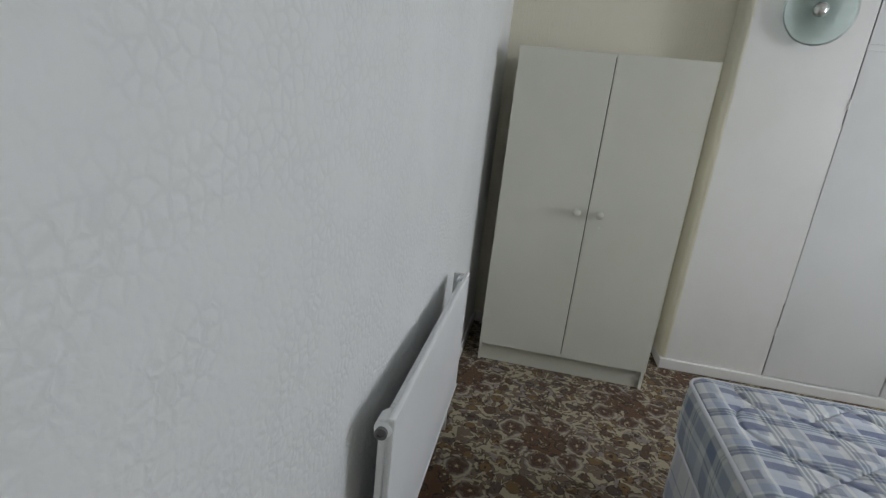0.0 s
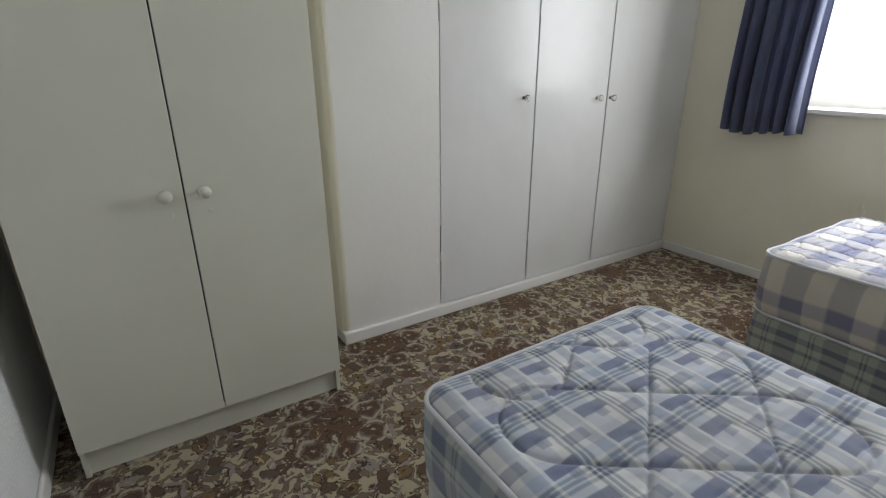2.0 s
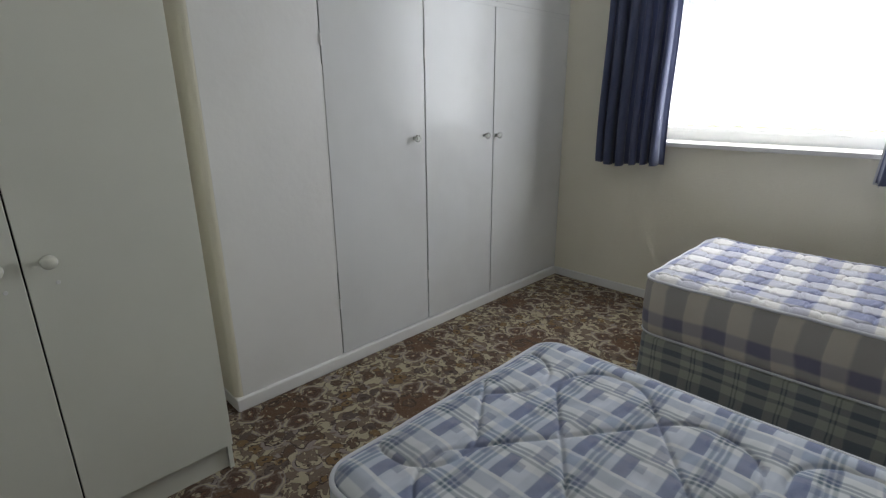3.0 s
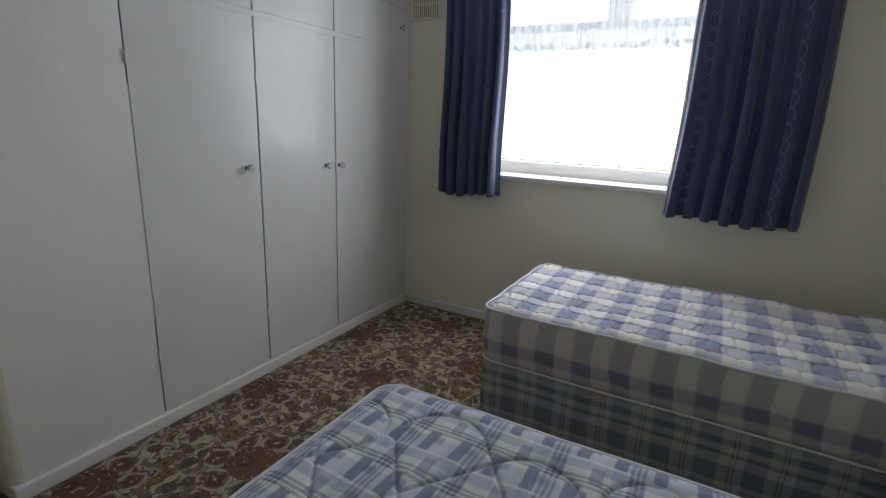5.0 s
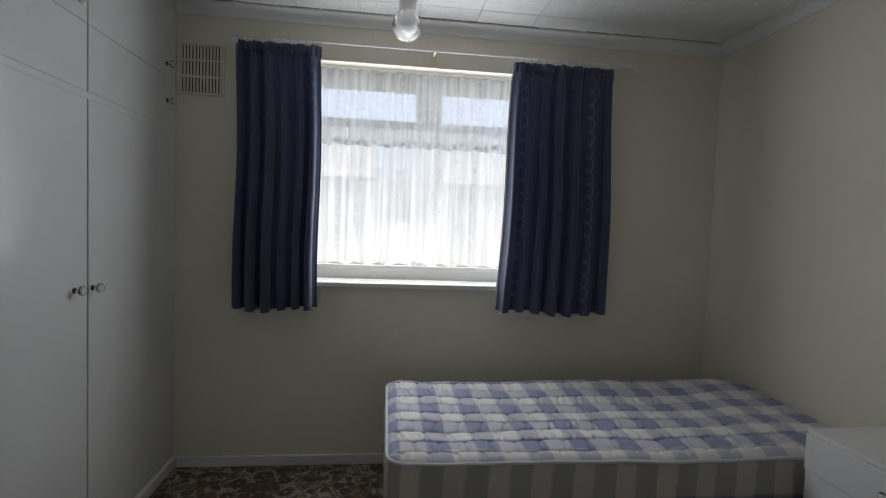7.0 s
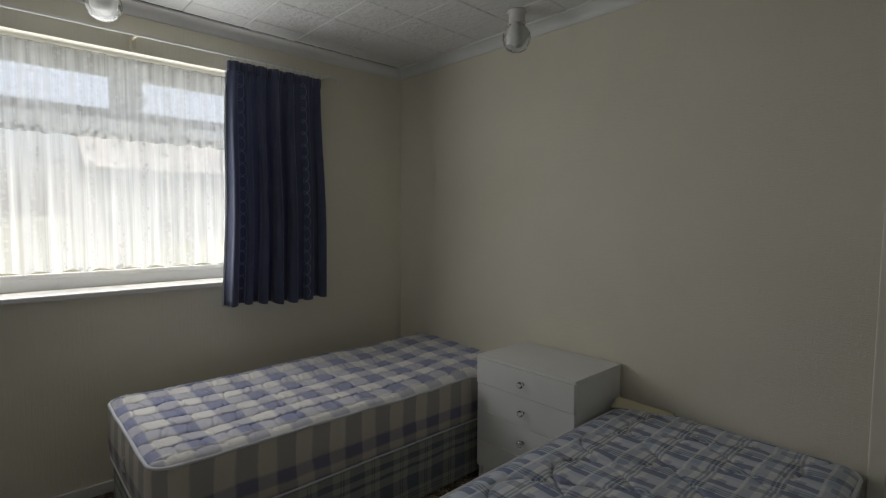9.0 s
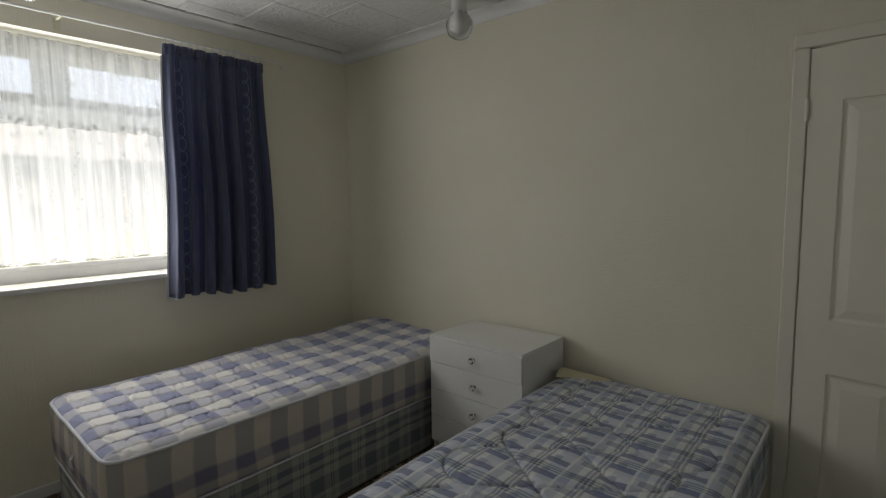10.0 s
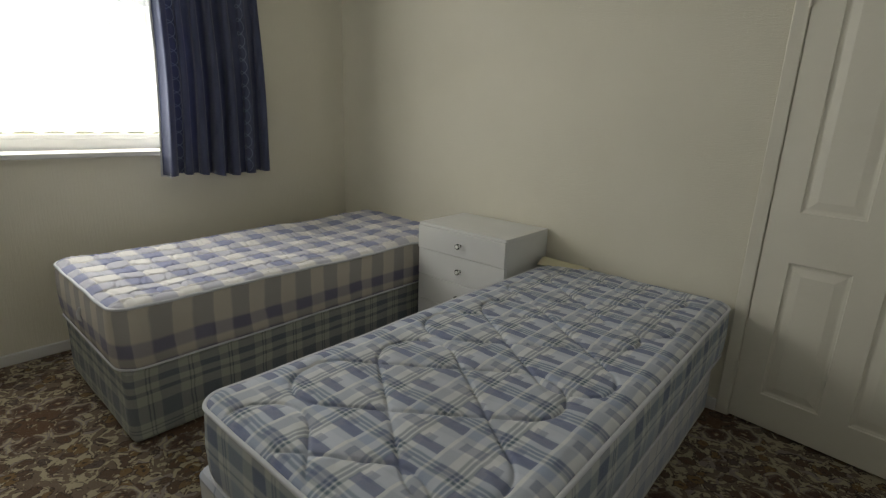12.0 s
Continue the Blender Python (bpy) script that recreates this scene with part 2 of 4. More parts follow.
def cloth(name, u_rows, v_rows, pu, pv, side=False, blur=0.0015, dull=(0.2, 0.19, 0.17), dirt=0.15, dash=None):
    m = Mat(name, 0.85, spec=0.2)
    x, y, z = m.xyz(m.warped(5, 0.022, 3))
    u, v = (x + y, z) if side else (x, y)
    col = m.mix(0.5, bands(m, u, pu, u_rows, blur), bands(m, v, pv, v_rows, blur))
    if dash:
        # woven floats: short bars of the dark weft, staggered from stripe to stripe
        for shift, u0, u1, weight in ((0.0, 0.0, 0.085, 0.75), (0.048, 0.10, 0.165, 0.5), (0.022, 0.04, 0.07, 0.45)):
            p, w = u.mod(pu), (v + shift).mod(0.096)
            bar = p.step(u0 - blur, u0 + blur) * p.step(u1 - blur, u1 + blur).inv() * w.step(-blur, blur) * w.step(0.030, 0.030 + 2 * blur).inv()
            col = m.mix(bar * weight, col, dash)
    col = m.mix(m.noise(3.0, 4, 0.6).step(0.4, 0.8) * dirt, col, dull)
    weave = m.noise(700, 1) + m.noise(160, 2) * 0.5
    m.colour(m.mix(m.noise(900, 1).step(0.3, 0.7) * 0.12, col, (0.75, 0.75, 0.74)))
    m.bump(weave, 0.0008)
    m.b.inputs["Sheen Weight"].default_value = 0.1
    return m.m


WHITE, MILK = (0.75, 0.76, 0.76), (0.62, 0.645, 0.66)
DEEP, PALE, GREEN = (0.05, 0.09, 0.16), (0.42, 0.485, 0.62), (0.09, 0.14, 0.18)
plaid_top = cloth("blue_plaid_ticking",
                  [(0, 1, WHITE), (0.0, 0.06, PALE), (0.082, 0.092, GREEN), (0.097, 0.107, DEEP), (0.112, 0.121, GREEN), (0.145, 0.18, (0.30, 0.36, 0.48))],
                  [(0, 1, MILK), (0.0, 0.03, PALE), (0.055, 0.09, WHITE), (0.147, 0.156, GREEN), (0.161, 0.170, DEEP), (0.175, 0.184, GREEN)],
                  0.19, 0.192, blur=0.0028, dirt=0.28, dash=(0.095, 0.12, 0.25))
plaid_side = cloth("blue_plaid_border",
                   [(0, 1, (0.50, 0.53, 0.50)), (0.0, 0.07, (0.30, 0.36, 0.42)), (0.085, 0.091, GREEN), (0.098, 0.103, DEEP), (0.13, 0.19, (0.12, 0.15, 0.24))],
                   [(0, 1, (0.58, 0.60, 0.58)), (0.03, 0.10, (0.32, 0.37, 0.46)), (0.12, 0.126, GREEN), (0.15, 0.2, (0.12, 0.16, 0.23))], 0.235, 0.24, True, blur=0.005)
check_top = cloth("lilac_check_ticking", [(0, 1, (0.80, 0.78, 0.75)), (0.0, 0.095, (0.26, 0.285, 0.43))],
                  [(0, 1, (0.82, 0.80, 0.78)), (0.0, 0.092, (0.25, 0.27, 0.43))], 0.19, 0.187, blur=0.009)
# grey and cream check, its colours darkened for shade on the mattress side
check_side = cloth("shaded_grey_check_border", [(0, 1, (0.55, 0.50, 0.42)), (0.0, 0.085, (0.15, 0.145, 0.18))],
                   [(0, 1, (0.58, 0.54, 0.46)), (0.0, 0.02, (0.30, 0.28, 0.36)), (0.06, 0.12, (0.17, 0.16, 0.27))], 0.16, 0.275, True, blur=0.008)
tartan_base = cloth("grey_green_tartan_cover",
                    [(0, 1, (0.37, 0.38, 0.32)), (0.0, 0.078, (0.13, 0.15, 0.17)), (0.108, 0.113, (0.05, 0.07, 0.08)), (0.122, 0.127, (0.05, 0.07, 0.08))],
                    [(0, 1, (0.40, 0.41, 0.35)), (0.09, 0.165, (0.11, 0.13, 0.16)), (0.045, 0.05, (0.08, 0.11, 0.11)), (0.06, 0.065, (0.08, 0.11, 0.11)), (0.205, 0.222, (0.08, 0.10, 0.13)), (0.25, 0.278, (0.09, 0.11, 0.15))],
                    0.165, 0.31, True, blur=0.003)
base_one = cloth("pale_blue_plaid_cover", [(0, 1, (0.64, 0.65, 0.66)), (0.0, 0.07, (0.42, 0.46, 0.55)), (0.11, 0.118, (0.25, 0.3, 0.38))],
                 [(0, 1, (0.68, 0.68, 0.67)), (0.05, 0.12, (0.36, 0.40, 0.50)), (0.16, 0.168, (0.22, 0.27, 0.34))], 0.2, 0.24, True)
piping_white = cloth("grey_white_piping", [(0, 1, (0.66, 0.67, 0.70))], [(0, 1, (0.66, 0.67, 0.70))], 0.1, 0.1)
navy = Mat("navy_curtain_cotton", 0.8, spec=0.25)
navy.colour(navy.mix(navy.noise(6, 4, 0.6).step(0.35, 0.75), (0.072, 0.084, 0.150), (0.092, 0.106, 0.178)))
navy.bump(navy.noise(500, 2) + navy.noise(1.0, 2, at=navy.scaled(40, 40, 6)) * 0.3, 0.0008)
navy.b.inputs["Sheen Weight"].default_value = 0.4
nt = navy.t
thin = nt.nodes.new("ShaderNodeBsdfTranslucent")
thin.inputs[0].default_value = (0.11, 0.12, 0.27, 1)
blend = nt.nodes.new("ShaderNodeMixShader")
blend.inputs[0].default_value = 0.22
nt.links.new(navy.b.outputs[0], blend.inputs[1])
nt.links.new(thin.outputs[0], blend.inputs[2])
nt.links.new(blend.outputs[0], nt.nodes["Material Output"].inputs[0])
navy = navy.m
lining = painted("pale_curtain_lining", (0.66, 0.66, 0.66), (0.6, 0.6, 0.6), 0.8, 300)
swirl = painted("pale_blue_embroidery", (0.20, 0.24, 0.36), (0.16, 0.20, 0.31), 0.6, 300)
crackle, cream = wallpaper_crackle(), wallpaper_cream()
carpet_mat = carpet()
gloss_white = Mat("white_gloss_paint", 0.2, spec=0.22)
gloss_white.colour(gloss_white.mix(gloss_white.noise(2.2, 5, 0.6).step(0.35, 0.75), (0.67, 0.672, 0.66), (0.635, 0.635, 0.62)))
gloss_white.rough(gloss_white.noise(5, 4, 0.65) * 0.20 + 0.11)
gloss_white.bump(gloss_white.noise(2.6, 2) + gloss_white.noise(1.0, 3, at=gloss_white.scaled(160, 160, 5)) * 0.02, 0.010)
gloss_white = gloss_white.m
satin_white = painted("white_satin_paint", (0.76, 0.75, 0.725), (0.72, 0.71, 0.68), 0.4, 40, 0.0008)
door_white = painted("cream_white_door_paint", (0.80, 0.765, 0.66), (0.76, 0.725, 0.62), 0.4, 60, 0.0006)
laminate = painted("ivory_laminate", (0.68, 0.68, 0.595), (0.65, 0.65, 0.565), 0.38, 200, 0.0002)
chest_white = painted("white_melamine", (0.76, 0.76, 0.74), (0.72, 0.72, 0.70), 0.4, 200, 0.0002)
chest_back = painted("brown_hardboard", (0.22, 0.16, 0.10), (0.18, 0.13, 0.08), 0.7, 120)
rad_white = painted("white_radiator_enamel", (0.82, 0.83, 0.84), (0.80, 0.81, 0.82), 0.35, 8, 0.0002)
upvc = painted("white_window_plastic", (0.87, 0.88, 0.88), (0.84, 0.85, 0.85), 0.3, 30, 0.0002)
ivory = painted("ivory_plastic", (0.76, 0.72, 0.56), (0.68, 0.64, 0.48), 0.45, 90)
rubber = painted("grey_plastic_cap", (0.22, 0.22, 0.22), (0.17, 0.17, 0.17), 0.5, 90)
# near-black colour stands for the shade inside joints and gaps
shadow_gap = painted("dark_gap_shade", (0.035, 0.032, 0.03), (0.05, 0.045, 0.04), 0.9, 60)
black_rub = painted("black_castor_plastic", (0.03, 0.03, 0.03), (0.05, 0.05, 0.05), 0.5, 60)
steel = Mat("brushed_steel", 0.28, 1.0).colour((0.62, 0.62, 0.61)).m
mattress_label = painted("yellowed_cotton_pad", (0.62, 0.58, 0.40), (0.52, 0.47, 0.30), 0.85, 160, 0.002)
coat = Mat("white_coving_paint", 0.6)
coat.colour(coat.mix(coat.noise(3, 4).step(0.3, 0.8), (0.82, 0.82, 0.80), (0.75, 0.75, 0.72)))
coat.bump(coat.noise(30, 3), 0.0015)
coat = coat.m
tile_mat = Mat("embossed_white_ceiling_tile", 0.7)
tile_mat.colour(tile_mat.mix(tile_mat.noise(2, 4).step(0.3, 0.8), (0.83, 0.83, 0.815), (0.77, 0.77, 0.75)))
tw = tile_mat.warped(22, 0.03)
tile_mat.bump(tile_mat.voronoi(34, "SMOOTH_F1", tw) + tile_mat.noise(48, 2, 0.5, 1.5, tw) * 0.7, 0.006)
tile_mat = tile_mat.m


def glass(name, rough=0.0, tint=(1, 1, 1), bump=0.0):
    m = Mat(name, rough)
    m.colour(tint)
    m.b.inputs["Transmission Weight"].default_value = 1.0
    m.b.inputs["IOR"].default_value = 1.45
    if bump:
        m.bump(m.voronoi(70, "F1"), bump)
    return m.m


pane_glass = glass("window_glass")
globe_glass = glass("cut_glass", 0.03, (0.98, 0.985, 0.98), 0.0012)
knob_glass = glass("clear_acrylic", 0.08, (0.88, 0.89, 0.85), 0.0008)
disc_glass = glass("frosted_green_glass", 0.32, (0.80, 0.91, 0.88))


def net_cloth(name, cover, lace=(), flowers=0.25, face=0.3):
    """Sheer white net: threads let part of the light straight through; lace bands by height are closer woven."""
    m = Mat(name, 0.9)
    t = m.t
    x, y, z = m.xyz()
    fold = m.noise(1.0, 3, 0.6, at=m.scaled(1, 30, 0.6))
    dense = fold.step(0.3, 0.7) * 0.4 + (cover - 0.2)
    flower = m.voronoi(34, "F1", m.warped(30, 0.02)).step(0.28, 0.44).inv()
    column = ((y + fold * 0.03).cell(0.118).abs()).step(0.014, 0.026).inv()
    close = flower * column * flowers
    for lo, hi, weight in lace:
        close = close + (z.step(lo - 0.008, lo + 0.008) * z.step(hi - 0.012, hi + 0.012).inv()) * (flower * 0.85 + 0.15) * weight
    close = close.op("MINIMUM", 1.0)
    dense = dense + close * 0.5
    hole = t.nodes.new("ShaderNodeBsdfTransparent")
    thread = t.nodes.new("ShaderNodeBsdfTranslucent")
    t.links.new(m.mix(close, (0.93, 0.94, 0.94), (0.42, 0.42, 0.42)).s, thread.inputs[0])
    dif = t.nodes.new("ShaderNodeBsdfDiffuse")
    dif.inputs[0].default_value = (0.84, 0.84, 0.83, 1)
    half, full = t.nodes.new("ShaderNodeMixShader"), t.nodes.new("ShaderNodeMixShader")
    half.inputs[0].default_value = face
    t.links.new(thread.outputs[0], half.inputs[1])
    t.links.new(dif.outputs[0], half.inputs[2])
    t.links.new(dense.op("MINIMUM", 0.96).op("MAXIMUM", 0.04).s, full.inputs[0])
    t.links.new(hole.outputs[0], full.inputs[1])
    t.links.new(half.outputs[0], full.inputs[2])
    t.links.new(full.outputs[0], t.nodes["Material Output"].inputs[0])
    return m.m


net_mat = net_cloth("white_lace_net", 0.74, [(1.15, 1.188, 1.0)], 0.65)
valance_mat = net_cloth("white_lace_valance", 0.46, [(1.85, 1.905, 0.95), (2.02, 2.20, 0.22), (2.285, 2.32, 0.35)], 0.25)
brick_mat = painted("pale_render_wall", (0.74, 0.72, 0.69), (0.68, 0.66, 0.62), 0.85, 30, 0.002)
roof_mat = painted("grey_roof_tile", (0.26, 0.25, 0.25), (0.22, 0.21, 0.21), 0.8, 12, 0.01)
dark_pane = painted("dark_far_pane", (0.16, 0.18, 0.2), (0.2, 0.22, 0.24), 0.15, 5)
grass = painted("garden_grass", (0.075, 0.085, 0.05), (0.10, 0.105, 0.07), 0.9, 40, 0.01, 0.6)
bark = painted("bare_bark", (0.09, 0.07, 0.055), (0.06, 0.05, 0.04), 0.9, 40, 0.004)

# ---- the room: plan in metres ----
LEFT, RIGHT, SOUTH, NORTH = -0.077, 3.667, -0.076, 3.275
CEIL, FRONT = 2.565, 3.085          # ceiling; the face of the fitted wardrobe
WIN_Y0, WIN_Y1, SILL, HEAD = 0.87, 2.53, 1.072, 2.316
DOOR_X0, DOOR_X1, DOOR_TOP = 0.03, 0.795, 2.035
T = 0.14

bm = cube(LEFT - T, SOUTH - T, -0.12, RIGHT + 0.3, NORTH + T, 0.0)
box(bm, LEFT - T, SOUTH - 1.4 - T, -0.12, 1.6 + T, SOUTH - T, 0.0)
floor = structure("floor", bm, carpet_mat,
                  "brown cream and rust patterned woven carpet", "carpet")
structure("wall_west", cube(LEFT - T, SOUTH - 1.4, 0, LEFT, NORTH + T, CEIL + 0.1), crackle, "white wall papered with crackle-embossed wallpaper")
structure("wall_north", cube(LEFT, NORTH, 0, RIGHT + 0.3, NORTH + T, CEIL + 0.1), cream, "cream papered wall of the wardrobe recess")

bm = bmesh.new()
for a in ((SOUTH - T, 0, WIN_Y0, CEIL + 0.1), (WIN_Y1, 0, NORTH, CEIL + 0.1), (WIN_Y0, 0, WIN_Y1, SILL - 0.03), (WIN_Y0, HEAD, WIN_Y1, CEIL + 0.1)):
    box(bm, RIGHT, a[0], a[1], RIGHT + 0.3, a[2], a[3])
structure("wall_east", bm, cream, "cream papered outer wall with the window opening")
bm = bmesh.new()
box(bm, LEFT, SOUTH - T, 0, DOOR_X0, SOUTH, CEIL + 0.1)
box(bm, DOOR_X1, SOUTH - T, 0, RIGHT, SOUTH, CEIL + 0.1)
box(bm, DOOR_X0, SOUTH - T, DOOR_TOP + 0.01, DOOR_X1, SOUTH, CEIL + 0.1)
structure("wall_south", bm, cream, "cream woven-textured papered wall behind the bed heads")
structure("wall_hall", cube(LEFT, SOUTH - 1.4 - T, 0, 1.6, SOUTH - 1.4, CEIL + 0.1), cream, "plain cream wall closing the hallway")
structure("wall_hall_side", cube(1.6, SOUTH - 1.4 - T, 0, 1.6 + T, SOUTH - T, CEIL + 0.1), cream, "plain cream side wall of the hallway")

# ceiling: one mesh of embossed tiles with fine joints under a slab
bm = cube(LEFT - T, SOUTH - 1.4 - T, CEIL + 0.012, RIGHT + 0.3, NORTH + T, CEIL + 0.1)
pitch = 0.322
x = 3.44 - 12 * pitch
while x < RIGHT:
    y = 1.145 - 5 * pitch
    while y < NORTH:
        x0, x1, y0, y1 = max(x, LEFT), min(x + pitch, RIGHT), max(y, SOUTH), min(y + pitch, NORTH)
        if x1 - x0 > 0.02 and y1 - y0 > 0.02:
            box(bm, x0 + 0.0012, y0 + 0.0012, CEIL + random.uniform(-0.0008, 0.0008), x1 - 0.0012, y1 - 0.0012, CEIL + 0.013, 0.004, 1)
        y += pitch
    x += pitch
structure("ceiling", bm, tile_mat, "white ceiling of square embossed tiles")


def coving(bm, p0, p1, inward, drop=0.055, out=0.062):
    """A concave plaster moulding along p0-p1, under the ceiling."""
    p0, p1, inward = Vector(p0), Vector(p1), Vector(inward)
    prof = [(0.0, -drop - 0.006), (0.007, -drop - 0.006), (0.007, -drop)]
    prof += [(0.007 + (out - 0.007) * (1 - math.cos(a * math.pi / 16)), -drop + (drop - 0.010) * math.sin(a * math.pi / 16)) for a in range(1, 9)]
    prof += [(out + 0.006, -0.010), (out + 0.006, 0.0), (0.0, 0.0)]
    ends = []
    for p in (p0, p1):
        ends.append([bm.verts.new(p + inward * o + Vector((0, 0, CEIL - 0.001 + h))) for o, h in prof])
    n = len(prof)
    for i in range(n):
        j = (i + 1) % n
        bm.faces.new((ends[0][i], ends[0][j], ends[1][j], ends[1][i]))
    bm.faces.new(ends[0])
    bm.faces.new(ends[1][::-1])


bm = bmesh.new()
coving(bm, (RIGHT, SOUTH, 0), (RIGHT, FRONT, 0), (-1, 0, 0))
coving(bm, (RIGHT, SOUTH, 0), (LEFT, SOUTH, 0), (0, 1, 0))
coving(bm, (LEFT, SOUTH, 0), (LEFT, NORTH, 0), (1, 0, 0))
bmesh.ops.recalc_face_normals(bm, faces=bm.faces)
structure("coving", bm, coat, "white painted plaster coving under the ceiling", "coving")
bm = bmesh.new()
y = SOUTH + 0.09
while y < FRONT - 0.25:
    run = random.uniform(0.12, 0.5)
    wide = random.uniform(0.0006, 0.0017)
    box(bm, RIGHT - 0.0700 - wide, y, CEIL - 0.0025, RIGHT - 0.0695, min(FRONT, y + run), CEIL + 0.002)
    y += run + random.uniform(0.004, 0.05)
structure("coving_crack", bm, shadow_gap, "dark open joint between coving and ceiling tiles", "crack")

# skirting boards
SK = 0.062
bm = bmesh.new()
box(bm, RIGHT - 0.016, SOUTH + 0.016, 0, RIGHT, FRONT - 0.02, SK, 0.006)
box(bm, DOOR_X1 + 0.056, SOUTH, 0, RIGHT - 0.0165, SOUTH + 0.016, SK, 0.006)
box(bm, LEFT, SOUTH + 0.03, 0, LEFT + 0.016, NORTH, 0.075, 0.006)
box(bm, LEFT + 0.0165, NORTH - 0.016, 0, 1.10, NORTH, 0.075, 0.006)
structure("baseboard", bm, satin_white, "white painted low skirting board", "skirting")

# ---- door in the south wall ----
door_set = thing("door_1", "cream-white four-panel door, slightly ajar in its frame", "door")
door_set["kind"] = "structure"
bm = bmesh.new()
box(bm, DOOR_X0, SOUTH - T, 0, DOOR_X0 + 0.018, SOUTH, DOOR_TOP)
box(bm, DOOR_X1 - 0.0015, SOUTH - T, 0, DOOR_X1 + 0.001, SOUTH + 0.001, DOOR_TOP)
box(bm, DOOR_X0, SOUTH - T, DOOR_TOP - 0.001, DOOR_X1, SOUTH, DOOR_TOP + 0.012)
part("door_lining", bm, door_white, door_set)


def architrave(x0, z0, x1, z1):
    return cube(x0, SOUTH, z0, x1, SOUTH + 0.013, z1, 0.006, seg=3)


part("architrave", architrave(DOOR_X1 + 0.002, 0, DOOR_X1 + 0.056, DOOR_TOP + 0.0015), door_white, door_set)
part("architrave", architrave(DOOR_X0 - 0.054, 0, DOOR_X0, DOOR_TOP + 0.0015), door_white, door_set)
part("architrave", architrave(DOOR_X0 - 0.054, DOOR_TOP + 0.002, DOOR_X1 + 0.056, DOOR_TOP + 0.056), door_white, door_set)
AJAR = 7.5
leaf_w = DOOR_X1 - DOOR_X0 - 0.024
bm = bmesh.new()
# leaf is built from its hinge edge towards -x, its face at local y = 0
cells = [(-0.104, -0.318), (-0.418, -0.632)]
rowz = [(0.165, 0.775), (0.985, 1.825)]
xs = [0.0, *[v for c in cells for v in c], -leaf_w]
zs = [0.012, *[v for r in rowz for v in r], DOOR_TOP - 0.006]
for i in range(5):
    for j in range(5):
        if i % 2 and j % 2:
            continue
        box(bm, xs[i + 1], -0.036, zs[j], xs[i], 0.0, zs[j + 1])
bmesh.ops.remove_doubles(bm, verts=bm.verts, dist=0.0002)
leaf = part("door_leaf", bm, door_white, door_set)
leaf.matrix_local = pose(DOOR_X1 - 0.002, SOUTH + 0.007, 0, 0, 0, -AJAR)
for x1, x0 in cells:
    for z0, z1 in rowz:
        bm = bmesh.new()
        loops = []
        for inset, depth in ((0.0, 0.0), (0.004, -0.006), (0.014, -0.009), (0.020, -0.009), (0.050, -0.002), (0.058, -0.002)):
            loops.append([bm.verts.new((a, depth, b)) for a, b in ((x0 + inset, z0 + inset), (x1 - inset, z0 + inset), (x1 - inset, z1 - inset), (x0 + inset, z1 - inset))])
        for a, b in zip(loops, loops[1:]):
            for i in range(4):
                bm.faces.new((a[i], a[(i + 1) % 4], b[(i + 1) % 4], b[i]))
        bm.faces.new(loops[-1])
        box(bm, x0, -0.036, z0, x1, -0.02, z1)
        bmesh.ops.recalc_face_normals(bm, faces=bm.faces)
        part("door_panel", bm, door_white, leaf)
for z in (0.24, 1.80):
    bm = lathe(bmesh.new(), [(0, 0), (0.006, 0), (0.006, 0.085), (0, 0.085)], Matrix.Translation((0.004, 0.008, z - 0.04)), 12)
    for k in range(1, 5):
        lathe(bm, [(0.0068, 0), (0.0068, 0.0015)], Matrix.Translation((0.004, 0.008, z - 0.04 + k * 0.017)), 12)
    part("hinge", bm, door_white, leaf, "painted butt hinge")
bm = lathe(bmesh.new(), [(0.026, 0), (0.026, 0.006), (0.01, 0.01), (0.01, 0.04), (0, 0.04)], facing(-leaf_w + 0.055, 0.0, 1.0, (0, 1, 0)), 20)
tube(bm, [(-leaf_w + 0.055, 0.04, 1.0), (-leaf_w + 0.10, 0.043, 1.0), (-leaf_w + 0.165, 0.04, 0.998)], 0.008)
part("door_handle", bm, steel, leaf, "plain steel lever handle", True)

# ---- window ----
win = thing("window_1", "white plastic window with two small top lights above a wide pane", "window")
win["kind"] = "structure"
FX0, FX1 = RIGHT + 0.20, RIGHT + 0.265
part("window_sill", cube(RIGHT - 0.028, WIN_Y0 - 0.02, SILL - 0.028, FX0, WIN_Y1 + 0.02, SILL, 0.006), satin_white, win)
bm = bmesh.new()
f = 0.055
box(bm, FX0, WIN_Y0, SILL, FX1, WIN_Y0 + f, HEAD)
box(bm, FX0, WIN_Y1 - f, SILL, FX1, WIN_Y1, HEAD)
box(bm, FX0, WIN_Y0 + f, SILL, FX1, WIN_Y1 - f, SILL + 0.06)
box(bm, FX0, WIN_Y0 + f, HEAD - 0.05, FX1, WIN_Y1 - f, HEAD)
box(bm, FX0, WIN_Y0 + f, 1.925, FX1, WIN_Y1 - f, 1.985)
box(bm, FX0, 1.665, 1.985, FX1, 1.725, HEAD - 0.05)
part("window_frame", bm, upvc, win)
